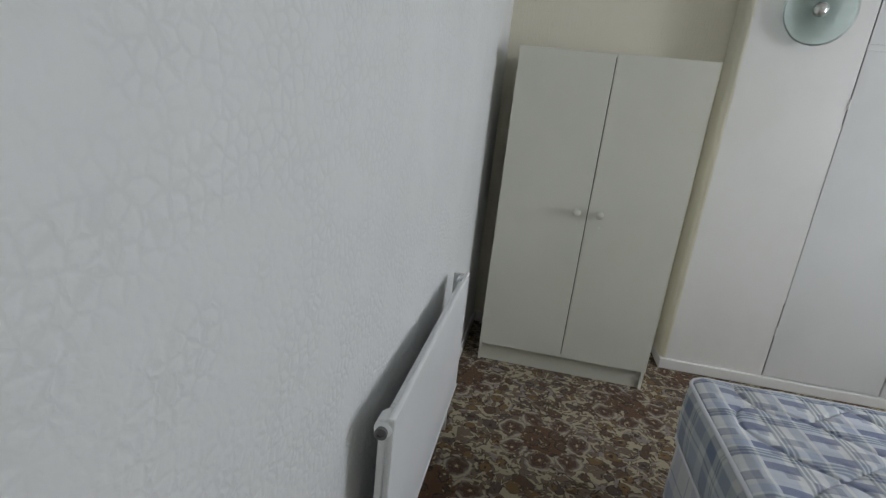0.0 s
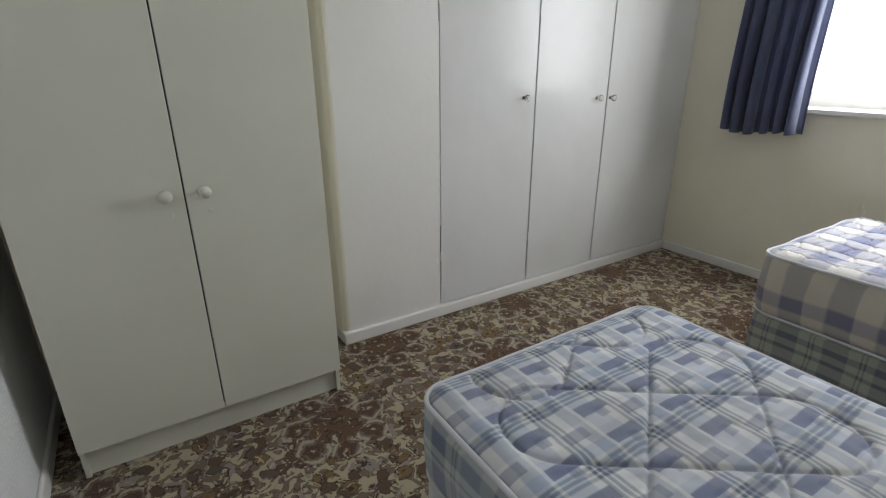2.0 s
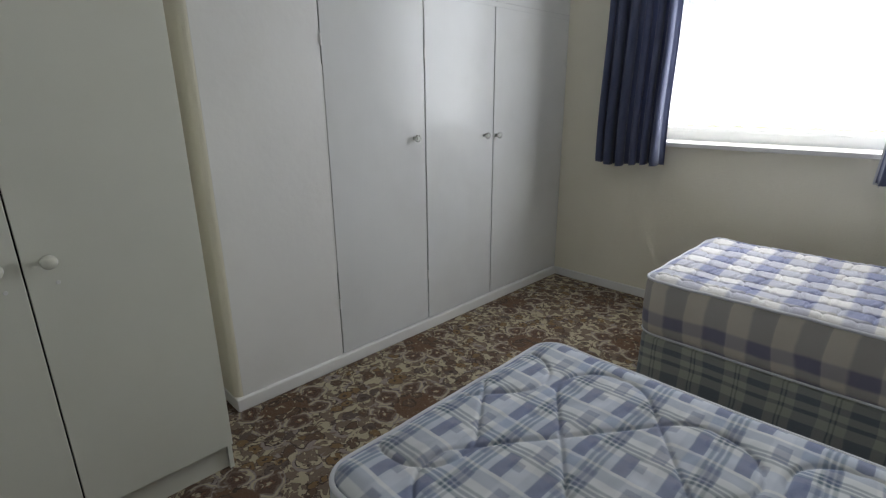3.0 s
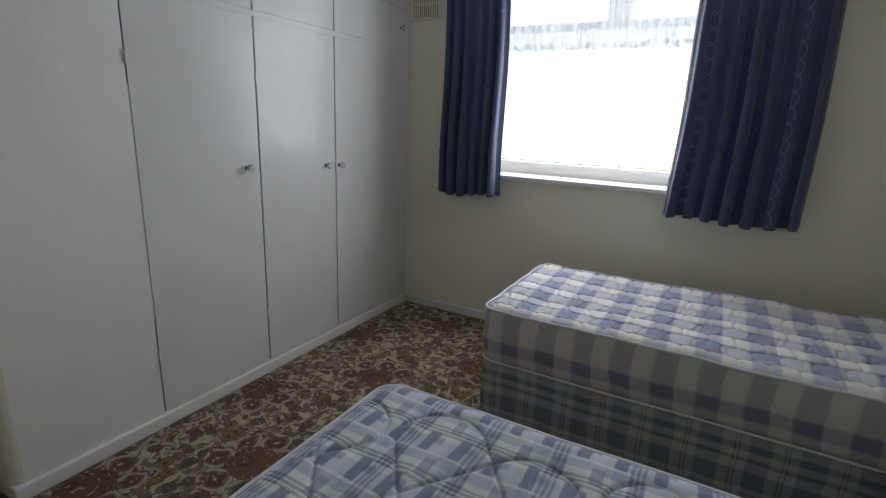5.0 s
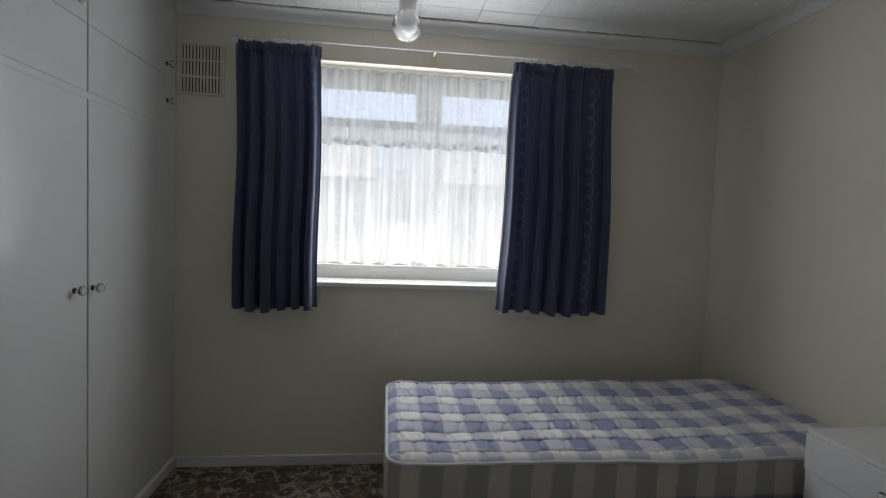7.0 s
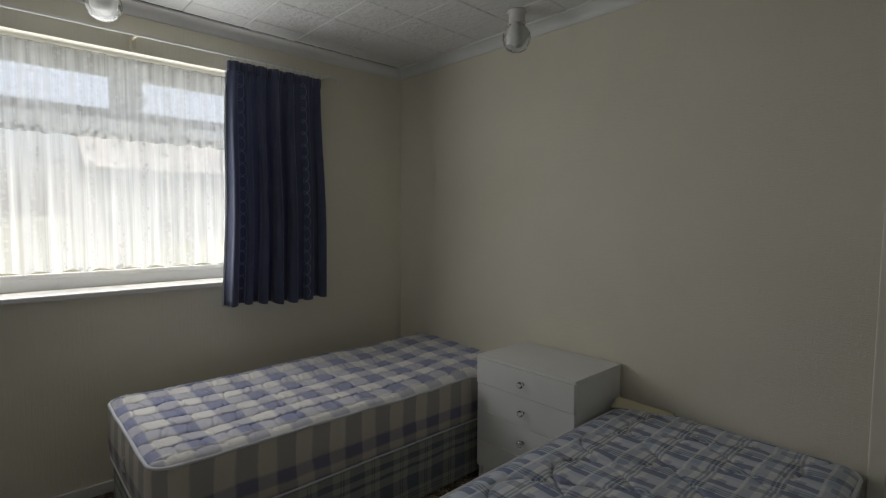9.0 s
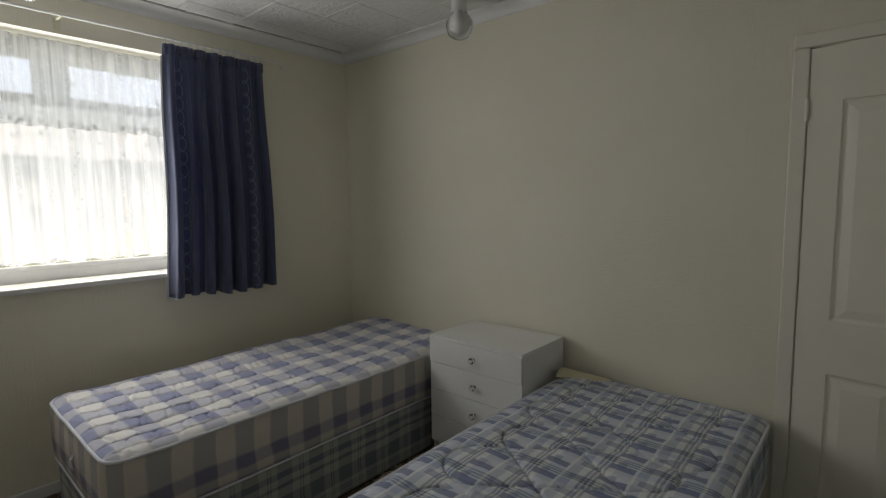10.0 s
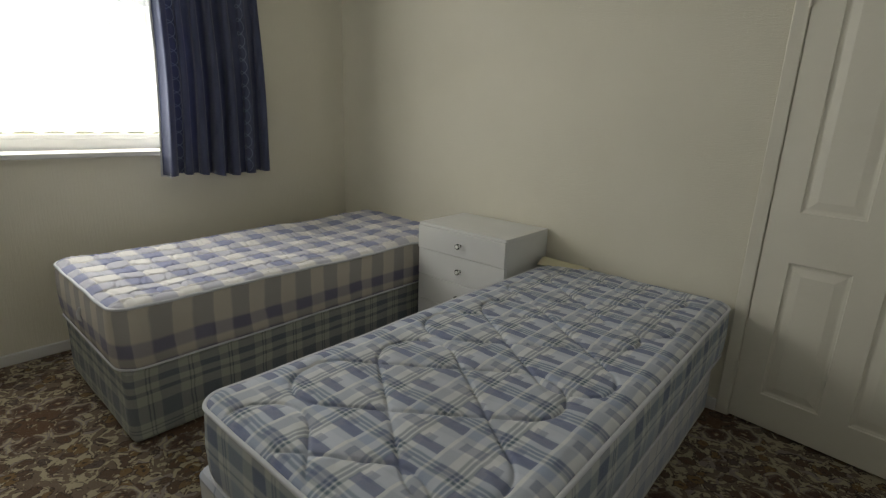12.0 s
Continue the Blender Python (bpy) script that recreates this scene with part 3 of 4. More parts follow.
for y0, y1 in ((WIN_Y0 + f, 1.665), (1.725, WIN_Y1 - f)):
    bm = bmesh.new()
    z0, z1, w = 1.985, HEAD - 0.05, 0.048
    for a in ((y0, z0, y0 + w, z1), (y1 - w, z0, y1, z1), (y0 + w, z0, y1 - w, z0 + w + 0.008), (y0 + w, z1 - w, y1 - w, z1)):
        box(bm, FX0 - 0.016, a[0], a[1], FX0 + 0.03, a[2], a[3], 0.005)
    sash = part("top_light", bm, upvc, win)
    p = part("pane", cube(FX0 + 0.03, y0 + w, z0 + w, FX0 + 0.036, y1 - w, z1 - w), pane_glass, sash)
    p.visible_shadow = False
    m = (y0 + y1) / 2
    for s in (-0.18, 0.18):
        bm = cube(FX0 - 0.034, m + s - 0.03, z0 + 0.018, FX0 - 0.016, m + s + 0.03, z0 + 0.03, 0.004)
        part("catch", bm, steel, sash, "small metal window catch")
bm = bmesh.new()
for a in ((WIN_Y0 + f, SILL + 0.06, WIN_Y0 + f + 0.03, 1.925), (WIN_Y1 - f - 0.03, SILL + 0.06, WIN_Y1 - f, 1.925),
          (WIN_Y0 + f + 0.03, SILL + 0.06, WIN_Y1 - f - 0.03, SILL + 0.085), (WIN_Y0 + f + 0.03, 1.90, WIN_Y1 - f - 0.03, 1.925)):
    box(bm, FX0 - 0.006, a[0], a[1], FX0 + 0.03, a[2], a[3], 0.004)
part("glazing_bead", bm, upvc, win)
p = part("pane", cube(FX0 + 0.03, WIN_Y0 + f + 0.02, SILL + 0.08, FX0 + 0.036, WIN_Y1 - f - 0.02, 1.91), pane_glass, win)
p.visible_shadow = False


# ---- hanging cloth ----
def cloth_sheet(y0, y1, z0, z1, x_at, thick=0.0, ny=160, nz=60, hem=None, edge=None):
    """A hanging sheet: x_at(u, v) gives its place across, u along the rail and v from hem to heading."""
    bm = bmesh.new()
    sides = []
    for side in ((0, 1) if thick else (0,)):
        rows = []
        for j in range(nz + 1):
            v = j / nz
            row = []
            for i in range(ny + 1):
                u = i / ny
                lo = z0 + (hem(u) if hem else 0.0)
                dy = edge(u, v) if edge else 0.0
                row.append(bm.verts.new((x_at(u, v) + side * thick, y0 + (y1 - y0) * u + dy, lo + (z1 - lo) * v)))
            rows.append(row)
        for j in range(nz):
            for i in range(ny):
                q = (rows[j][i], rows[j][i + 1], rows[j + 1][i + 1], rows[j + 1][i])
                bm.faces.new(q if side else q[::-1])
        sides.append(rows)
    if thick:
        a, b = sides
        for i in range(ny):
            bm.faces.new((a[0][i], a[0][i + 1], b[0][i + 1], b[0][i]))
            bm.faces.new((a[-1][i + 1], a[-1][i], b[-1][i], b[-1][i + 1]))
        for j in range(nz):
            bm.faces.new((a[j + 1][0], a[j][0], b[j][0], b[j + 1][0]))
            bm.faces.new((a[j][-1], a[j + 1][-1], b[j + 1][-1], b[j][-1]))
    return bm


RAIL_X, RAIL_Z = 3.575, 2.382


def curtain(y0, y1, z0, z1, folds, phase, swirls, flare, label, lined=False, outer=0.0):
    top = thing("curtain", label, "curtain", group="window curtains")

    def x_at(u, v):
        a = u * folds * 2 * math.pi + phase + 1.1 * math.sin(u * 5 + phase) + 0.25 * math.sin(v * 3 + u * 4)
        depth = (0.010 + 0.030 * (1 - v) ** 0.7) * (1 + 0.45 * math.sin(u * 11 + phase))
        x = RAIL_X - 0.006 + depth * (math.sin(a) + 0.18 * math.sin(2 * a + 0.7))
        x += 0.004 * math.sin(u * folds * 16.4 + phase) * v ** 3
        turn_in = 0.055 * math.exp(-(abs(u - outer) / 0.04) ** 2)
        return min(RIGHT - 0.006, x + turn_in)

    hem = lambda u: 0.010 * math.sin(u * 7 + phase) + 0.004 * math.sin(u * folds * 6.28 + phase)
    edge = lambda u, v: flare(u) * (1 - v) ** 1.3 + 0.006 * math.sin(v * 7 + phase) - (0.011 * (1 - v) ** 0.5 * math.sin(2 * (u * folds * 2 * math.pi + phase + 1.1 * math.sin(u * 5 + phase))) if 0.03 < u < 0.97 else 0.0)
    part("drape", cloth_sheet(y0, y1, z0, z1, x_at, 0.003, 170, 46, hem, edge), navy, top, "", True)
    if lined:
        a0 = y1 - 0.03
        along = lambda u: (a0 + (y1 + 0.010 - a0) * u - y0) / (y1 - y0)
        back = lambda u, v: x_at(min(1.0, along(u)), v) + 0.006
        part("lining", cloth_sheet(a0, y1 + 0.010, z0 - 0.010, z1 - 0.06, back, 0.002, 12, 46, lambda u: hem(along(u)), lambda u, v: edge(min(1.0, along(u)), v)), lining, top, "pale cotton lining", True)
    # heading tape: a band of narrow gathers
    n = int((y1 - y0) / 0.024)
    ruff = lambda u, v: x_at(u, 1) - 0.0045 + 0.0045 * math.sin(u * n * 6.283)
    part("heading", cloth_sheet(y0, y1, z1 - 0.05, z1 + 0.006, ruff, 0.006, n * 8, 3), navy, top, "", True)
    for yc, down in swirls:
        bm = bmesh.new()
        pts = []
        turns = int((z1 - z0) * down / 0.075)
        for k in range(turns * 14):
            a = k / 14 * 2 * math.pi
            v = 0.975 - (k / 14 * 0.075 + 0.026 * math.cos(a)) / (z1 - z0)
            yy = yc + 0.017 * math.sin(a)
            u = (yy - y0) / (y1 - y0)
            pts.append((x_at(u, v) - 0.0015, yy + edge(u, v), z0 + hem(u) + (z1 - z0 - hem(u)) * v))
        tube(bm, pts, 0.0022, 5)
        part("embroidery", bm, swirl, top, "pale looped embroidered border")
    return top


curtain(2.308, 2.764, 0.925, 2.351, 6.4, 0.4, [(2.345, 0.22)], lambda u: -0.006 * (1 - u), "navy blue cotton curtain with gathered heading, drawn to the window's side", False, 1.0)
curtain(0.632, 1.240, 0.928, 2.347, 6.8, 2.0, [(1.165, 0.97), (0.775, 0.97)], lambda u: 0.034 * u - 0.014 * (1 - u), "wide navy blue curtain with pale looped embroidered borders", True)

rail = thing("curtain_rail", "thin white curtain rail with scrolled ends above the window", "curtain rail")
part("rail", tube(bmesh.new(), [(RAIL_X, 0.515, RAIL_Z), (RAIL_X, 2.76, RAIL_Z)], 0.007), satin_white, rail)
for y, s in ((0.515, -1), (2.76, 1)):
    pts = [(RAIL_X, y + s * (0.021 * math.sin(a) + 0.003 * a), RAIL_Z - 0.021 + 0.021 * math.cos(a)) for a in [k * 0.35 for k in range(16)]]
    part("finial", tube(bmesh.new(), pts, 0.005), satin_white, rail)
for y in (0.60, 1.692, 2.72):
    bm = cube(RAIL_X - 0.006, y - 0.006, RAIL_Z - 0.008, RIGHT, y + 0.006, RAIL_Z + 0.004, 0.002, 1)
    box(bm, RIGHT - 0.006, y - 0.014, RAIL_Z - 0.055, RIGHT, y + 0.014, RAIL_Z + 0.006, 0.002, 1)
    for dz in (-0.045, -0.025):
        lathe(bm, [(0.004, 0), (0.003, 0.003), (0, 0.004)], facing(RIGHT - 0.006, y, RAIL_Z + dz, (-1, 0, 0)), 8)
    part("bracket", bm, ivory, rail)
for y0, y1, n in ((2.305, 2.735, 11), (0.662, 1.232, 14)):
    for i in range(n):
        y = y0 + (y1 - y0) * i / (n - 1)
        pts = [(RAIL_X + 0.012 * math.cos(a), y + 0.002 * math.sin(a), RAIL_Z - 0.009 + 0.0185 * math.sin(a)) for a in [k * math.pi / 5 for k in range(10)]]
        part("glider_ring", tube(bmesh.new(), pts, 0.0024, 5, True), steel, rail)

net = thing("net_curtain", "sheer white lace net curtain with scalloped hem hung across the window", "net curtain")
wav = lambda u, v: RIGHT + 0.135 + 0.014 * math.sin(u * 118 + 2.0 * math.sin(u * 17)) + 0.009 * math.sin(u * 47 + 2 * v)
part("net", cloth_sheet(WIN_Y0 + 0.01, WIN_Y1 - 0.01, 1.160, 1.985, wav, 0, 420, 24, lambda u: 0.016 * abs(math.sin(u * 40))), net_mat, net, "", True)
val = thing("net_valance", "short gathered white lace valance over the top of the window", "net curtain")
wav2 = lambda u, v: RIGHT + 0.098 + 0.009 * math.sin(u * 140 + 1) + 0.005 * math.sin(u * 61)
part("net", cloth_sheet(WIN_Y0 + 0.008, WIN_Y1 - 0.008, 1.862, 2.305, wav2, 0, 420, 10, lambda u: 0.009 * abs(math.sin(u * 44))), valance_mat, val, "", True)
for ob, zz, xx in ((net, 1.982, 0.135), (val, 2.300, 0.098)):
    part("wire", tube(bmesh.new(), [(RIGHT + xx, WIN_Y0, zz), (RIGHT + xx, WIN_Y1, zz)], 0.003, 6), satin_white, ob)

# ---- vent ----
vent = thing("wall_vent", "cream plastic louvred wall vent beside the window", "vent")
VY0, VY1, VZ0, VZ1 = 2.833, 3.082, 2.078, 2.352
bm = bmesh.new()
for a in ((VY0, VZ0, VY1, VZ0 + 0.012), (VY0, VZ1 - 0.012, VY1, VZ1), (VY0, VZ0 + 0.012, VY0 + 0.014, VZ1 - 0.012), (VY1 - 0.014, VZ0 + 0.012, VY1, VZ1 - 0.012)):
    box(bm, RIGHT - 0.014, a[0], a[1], RIGHT, a[2], a[3], 0.003, 1)
part("frame", bm, ivory, vent)
part("backing", cube(RIGHT - 0.004, VY0 + 0.014, VZ0 + 0.012, RIGHT - 0.001, VY1 - 0.014, VZ1 - 0.012), shadow_gap, vent)
for z in (VZ0 + 0.096, VZ0 + 0.183):
    part("rail", cube(RIGHT - 0.013, VY0 + 0.014, z - 0.005, RIGHT - 0.004, VY1 - 0.014, z + 0.005, 0.002, 1), ivory, vent)
for i in range(13):
    y = VY0 + 0.022 + i * (VY1 - VY0 - 0.044) / 12
    part("slat", cube(RIGHT - 0.011, y - 0.0054, VZ0 + 0.012, RIGHT - 0.0045, y + 0.0054, VZ1 - 0.012, 0.002, 1), ivory, vent)


# ---- ceiling lamps ----
def ceiling_lamp(x, y):
    lamp = thing("ceiling_lamp", "unlit ceiling lamp with cut-glass globe on white holder", "ceiling lamp", (x, y, CEIL), "ceiling lamps")
    part("holder", lathe(bmesh.new(), [(0, -0.002), (0.050, -0.002), (0.052, -0.010), (0.044, -0.014), (0.042, -0.060), (0.046, -0.066), (0.046, -0.074), (0, -0.074)], None, 28), satin_white, lamp, "", True)
    part("screw", lathe(bmesh.new(), [(0, 0), (0.004, 0), (0.004, 0.014), (0.006, 0.015), (0.006, 0.02), (0, 0.021)], facing(0.044, 0.0, -0.068, (1, 0.3, 0)), 8), steel, lamp)
    outer = [(0.040, -0.072), (0.042, -0.082), (0.060, -0.098), (0.073, -0.122), (0.076, -0.145), (0.069, -0.175), (0.052, -0.200), (0.028, -0.213), (0, -0.216)]
    inner = [(r * 0.955, h + 0.004 if h < -0.15 else h) for r, h in outer][::-1]
    g = part("globe", lathe(bmesh.new(), outer + inner[1:], None, 36), globe_glass, lamp, "clear cut-glass globe", True)
    g.visible_shadow = False
    part("bulb", lathe(bmesh.new(), [(0.014, -0.074), (0.014, -0.095), (0.018, -0.105), (0.026, -0.125), (0.026, -0.142), (0.018, -0.158), (0, -0.163)], None, 20), satin_white, lamp, "", True)


ceiling_lamp(3.37, 1.860)
ceiling_lamp(2.347, 0.163)

# ---- fitted wardrobe along the north side ----
def round_knob(parent, x, y, z, r=0.019, mat=None, label=""):
    prof = [(0, 0), (0.011, 0), (0.011, 0.004), (0.006, 0.008), (0.006, 0.016), (r * 0.75, 0.020), (r, 0.026), (r, 0.032), (r * 0.8, 0.039), (0, 0.042)]
    return part("knob", lathe(bmesh.new(), prof, facing(x, y, z, (0, -1, 0)), 20 if mat else 10), mat or knob_glass, parent, label, bool(mat))


fit_w = thing("fitted_wardrobe", "white gloss-painted fitted wardrobe with three doors and top lockers", "fitted wardrobe")
CX0, D1, D2, D3, CX1 = 1.105, 1.675, 2.290, 2.866, RIGHT - 0.002
BK = NORTH - 0.003
# solid filling, coloured near black as the shade behind the doors
bm = bmesh.new()
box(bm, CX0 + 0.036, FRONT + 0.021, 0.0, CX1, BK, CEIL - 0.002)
part("carcass", bm, shadow_gap, fit_w, "near-black filling that paints shade behind the door gaps")
# the papered pier turns its corner in a soft round
R0, FY = 0.032, FRONT + 0.003
bm = bmesh.new()
prof = [(CX0, BK)] + [(CX0 + R0 - R0 * math.cos(a), FY + R0 - R0 * math.sin(a)) for a in [k * math.pi / 20 for k in range(11)]] + [(CX0 + R0, BK)]
ends = [[bm.verts.new((px, py, pz)) for px, py in prof] for pz in (SK, CEIL - 0.003)]
for k in range(len(prof)):
    n2 = (k + 1) % len(prof)
    bm.faces.new((ends[0][k], ends[0][n2], ends[1][n2], ends[1][k]))
bm.faces.new(ends[0][::-1])
bm.faces.new(ends[1])
part("side_return", bm, cream, fit_w, "cream papered rounded side")
bm = cube(CX0 + R0 + 0.0004, FY, SK, D1 - 0.0025, FRONT + 0.02, CEIL - 0.002, 0.0008)
part("side_panel", bm, satin_white, fit_w)
part("paint_seam", cube(D1 - 0.0028, FRONT + 0.004, 0.52, D1 + 0.0027, FRONT + 0.0205, 1.50), satin_white, fit_w, "old paint filling the door gap")
bm = bmesh.new()
box(bm, D1, FRONT + 0.001, 1.8551, CX1, FRONT + 0.02, 1.8832, 0.001)                              # rail over the doors
box(bm, D1, FRONT + 0.004, 2.515, CX1, FRONT + 0.02, CEIL - 0.002, 0.002)                       # rail under the ceiling
part("face_frame", bm, gloss_white, fit_w)
bm = cube(CX0 - 0.004, FRONT - 0.016, 0, CX1, FRONT + 0.02, SK + 0.0005, 0.006)
box(bm, CX0 - 0.004, FRONT + 0.012, 0, CX0 + 0.012, BK, SK + 0.0005, 0.004)
part("plinth", bm, satin_white, fit_w)


def cupboard_door(name, x0, x1, z0, z1, knobs=(), hinges=()):
    d = part(name, cube(x0, FRONT, z0, x1, FRONT + 0.018, z1, 0.0014), gloss_white, fit_w)
    for kx, kz in knobs:
        round_knob(d, kx, FRONT, kz, label="clear faceted acrylic knob")
    for hx, hz in hinges:
        bm = lathe(bmesh.new(), [(0, 0), (0.005, 0), (0.005, 0.05), (0, 0.05)], Matrix.Translation((hx, FRONT - 0.002, hz - 0.025)), 10)
        part("hinge", bm, satin_white, d, "small painted butt hinge")
    return d


g = 0.0048
cupboard_door("door", D1 + g / 2, D2 - g, SK + 0.006, 1.8548, [(2.207, 1.145)], [(D1, 1.60), (D1, 0.35)])
cupboard_door("door", D2 + g, D3 - g, SK + 0.006, 1.8548, [(2.780, 1.126)], [(D2, 1.575), (D2, 0.35)])
cupboard_door("door", D3 + g, CX1 - 0.03, SK + 0.006, 1.8548, [(2.895, 1.122)])
part("stile", cube(CX1 - 0.0285, FRONT + 0.001, SK, CX1, FRONT + 0.02, 1.853, 0.002), gloss_white, fit_w)
cupboard_door("locker_door", D1 + g / 2, D2 - g, 1.8835, 2.512, [(2.195, 2.00)])
cupboard_door("locker_door", D2 + g, D3 - g, 1.8835, 2.1372)
cupboard_door("locker_door", D2 + g, D3 - g, 2.1392, 2.512, [(2.770, 2.195)])
cupboard_door("locker_door", D3 + g, CX1 - 0.03, 1.8835, 2.1372, [(3.548, 2.012)])
cupboard_door("locker_door", D3 + g, CX1 - 0.03, 2.1392, 2.512, [(3.540, 2.200)])
part("stile", cube(CX1 - 0.0285, FRONT + 0.001, 1.884, CX1, FRONT + 0.02, 2.512, 0.002), gloss_white, fit_w)

# glass disc light on the wardrobe's plain panel
disc = thing("wall_light", "round pale green frosted glass wall light on the wardrobe panel", "wall light", (1.408, FRONT + 0.003, 2.010))
bm = lathe(bmesh.new(), [(0, 0.03), (0.09, 0.028), (0.15, 0.034), (0.160, 0.044), (0.162, 0.048), (0.15, 0.040), (0.09, 0.034), (0, 0.036)], facing(0, 0, 0, (0, -1, 0)), 40)
part("glass_disc", bm, disc_glass, disc, "", True)
part("boss", lathe(bmesh.new(), [(0, 0), (0.05, 0), (0.05, 0.026), (0, 0.026)], facing(0, 0, 0, (0, -1, 0)), 28), satin_white, disc, "", True)
part("cap", lathe(bmesh.new(), [(0.03, 0.036), (0.034, 0.05), (0.026, 0.066), (0.01, 0.074), (0, 0.075)], facing(0, 0, 0, (0, -1, 0)), 24), steel, disc, "bright steel cap", True)

# ---- loose two-door wardrobe in the recess ----
ward = thing("wardrobe", "ivory laminate two-door wardrobe with round knobs in the recess", "wardrobe", (0, 0, 0))
WX0, WX1, WY, WB, WH = 0.035, 0.948, 2.745, 3.255, 1.705
part("side_board", cube(WX0, WY + 0.006, 0, WX0 + 0.016, WB, WH - 0.016, 0.001, 1), laminate, ward)
part("side_board", cube(WX1 - 0.016, WY + 0.006, 0, WX1, WB, WH - 0.016, 0.001, 1), laminate, ward)
part("top_board", cube(WX0, WY + 0.006, WH - 0.0155, WX1, WB, WH, 0.001, 1), laminate, ward)
part("back_board", cube(WX0 + 0.016, WB - 0.004, 0.05, WX1 - 0.016, WB, WH - 0.016), chest_back, ward)
part("plinth", cube(WX0 + 0.0165, WY + 0.024, 0, WX1 - 0.0165, WY + 0.040, 0.108), laminate, ward)
part("bottom_board", cube(WX0 + 0.0165, WY + 0.024, 0.1085, WX1 - 0.0165, WB - 0.005, 0.124), laminate, ward)
mid = 0.492
# added strip whose near-black colour paints the shade between the doors
part("gap_shade_strip", cube(mid - 0.025, WY + 0.0065, 0.125, mid + 0.025, WY + 0.03, WH - 0.017), shadow_gap, ward, "added near-black strip painting shade behind the meeting doors")
for x0, x1, kx in ((WX0, mid - 0.0024, 0.436), (mid + 0.0024, WX1, 0.549)):
    d = part("door", cube(x0, WY - 0.012, 0.112, x1, WY + 0.004, WH - 0.002, 0.0015, 1), laminate, ward)
    round_knob(d, kx, WY - 0.012, 0.938, 0.020, laminate, "round ivory knob")
    part("screw_cap", lathe(bmesh.new(), [(0.006, 0), (0.005, 0.002), (0, 0.002)], facing(kx + 0.012, WY - 0.012, 0.87, (0, -1, 0)), 10), satin_white, d, "small white screw cap")

# ---- radiator on the west wall ----
rad = thing("radiator", "white enamelled single panel radiator with convector fins", "radiator")
RX, RY0, RY1, RZ0, RZ1 = 0.015, 1.000, 2.010, 0.250, 0.765
bm = cube(RX - 0.016, RY0, RZ0, RX, RY1, RZ1, 0.006, 2)
part("front_panel", bm, rad_white, rad)
part("seam_bead", tube(bmesh.new(), [(RX - 0.002, RY0 + 0.006, RZ0 + 0.01), (RX - 0.002, RY1 - 0.006, RZ0 + 0.01)], 0.006, 8), rad_white, rad)
n = 56
fin_mesh = mesh_from("fin", cube(-0.015, -0.0079, 0, 0, 0.0079, RZ1 - RZ0 - 0.066), rad_white)
for i in range(n):
    fin = new("fin", fin_mesh)
    fin.parent = rad
    fin.location = (RX - 0.018, RY0 + 0.05 + (RY1 - RY0 - 0.1) * i / (n - 1), RZ0 + 0.04)
    tagged(fin)
for y in (RY0, RY1 - 0.012):
    part("end_strip", cube(RX - (0.034 if y < 1.5 else 0.062), y, RZ0 + 0.02, RX - 0.0165, y + 0.008, RZ1 - 0.006, 0.003, 1), rad_white, rad)
for y, s in ((RY0 + 0.02, -1), (RY1 - 0.02, 1)):
    bm = lathe(bmesh.new(), [(0, -0.03), (0.019, -0.03), (0.021, -0.024), (0.021, 0.018), (0.016, 0.026), (0, 0.028)], facing(RX - 0.024, y, RZ1 - 0.030, (0, s, 0)), 18)
    cap = part("header_end", bm, rad_white, rad, "", True)
    bm = lathe(bmesh.new(), [(0.013, 0.026), (0.014, 0.036), (0.009, 0.037), (0.008, 0.031), (0, 0.031)], facing(RX - 0.024, y, RZ1 - 0.030, (0, s, 0)), 16)
    part("plug", bm, rubber, cap, "grey plastic end plug")
for y in (RY0 + 0.30, RY1 - 0.22):
    bm = cube(LEFT, y - 0.014, 0.34, LEFT + 0.004, y + 0.014, 0.57)
    box(bm, LEFT + 0.004, y - 0.012, 0.52, RX - 0.047, y + 0.012, 0.55, 0.002, 1)
    box(bm, LEFT + 0.004, y - 0.012, 0.36, RX - 0.047, y + 0.012, 0.39, 0.002, 1)
    part("bracket", bm, rad_white, rad)
for y in (RY0 - 0.03, RY1 + 0.03):
    s = 1 if y < 1.5 else -1
    pts = [(RX - 0.034, y, 0.0), (RX - 0.034, y, 0.27), (RX - 0.034, y + s * 0.008, 0.288), (RX - 0.034, y + s * 0.05, 0.29)]
    p = part("pipe", tube(bmesh.new(), pts, 0.0075, 10), rad_white, rad, "", True)
    part("valve", lathe(bmesh.new(), [(0, 0), (0.012, 0), (0.014, 0.01), (0.014, 0.03), (0.018, 0.034), (0.018, 0.062), (0.013, 0.068), (0, 0.068)], Matrix.Translation((RX - 0.034, y, 0.262)), 16), rad_white, p, "white valve cap", True)

# ---- chest of drawers between the beds ----
chest = thing("bedside_chest", "white melamine chest of drawers with round knobs between the beds", "chest of drawers")
X0, X1, Y0, Y1, H = 1.815, 2.421, SOUTH + 0.02, 0.357, 0.727
part("top_board", cube(X0, Y0, H - 0.016, X1, Y1 - 0.001, H, 0.001, 1), chest_white, chest)
for a in (X0, X1 - 0.016):
    part("side_board", cube(a, Y0, 0, a + 0.016, Y1 - 0.018, H - 0.0165, 0.001, 1), chest_white, chest)
part("back_board", cube(X0 + 0.0165, Y0, 0.06, X1 - 0.0165, Y0 + 0.004, H - 0.0165), chest_back, chest)
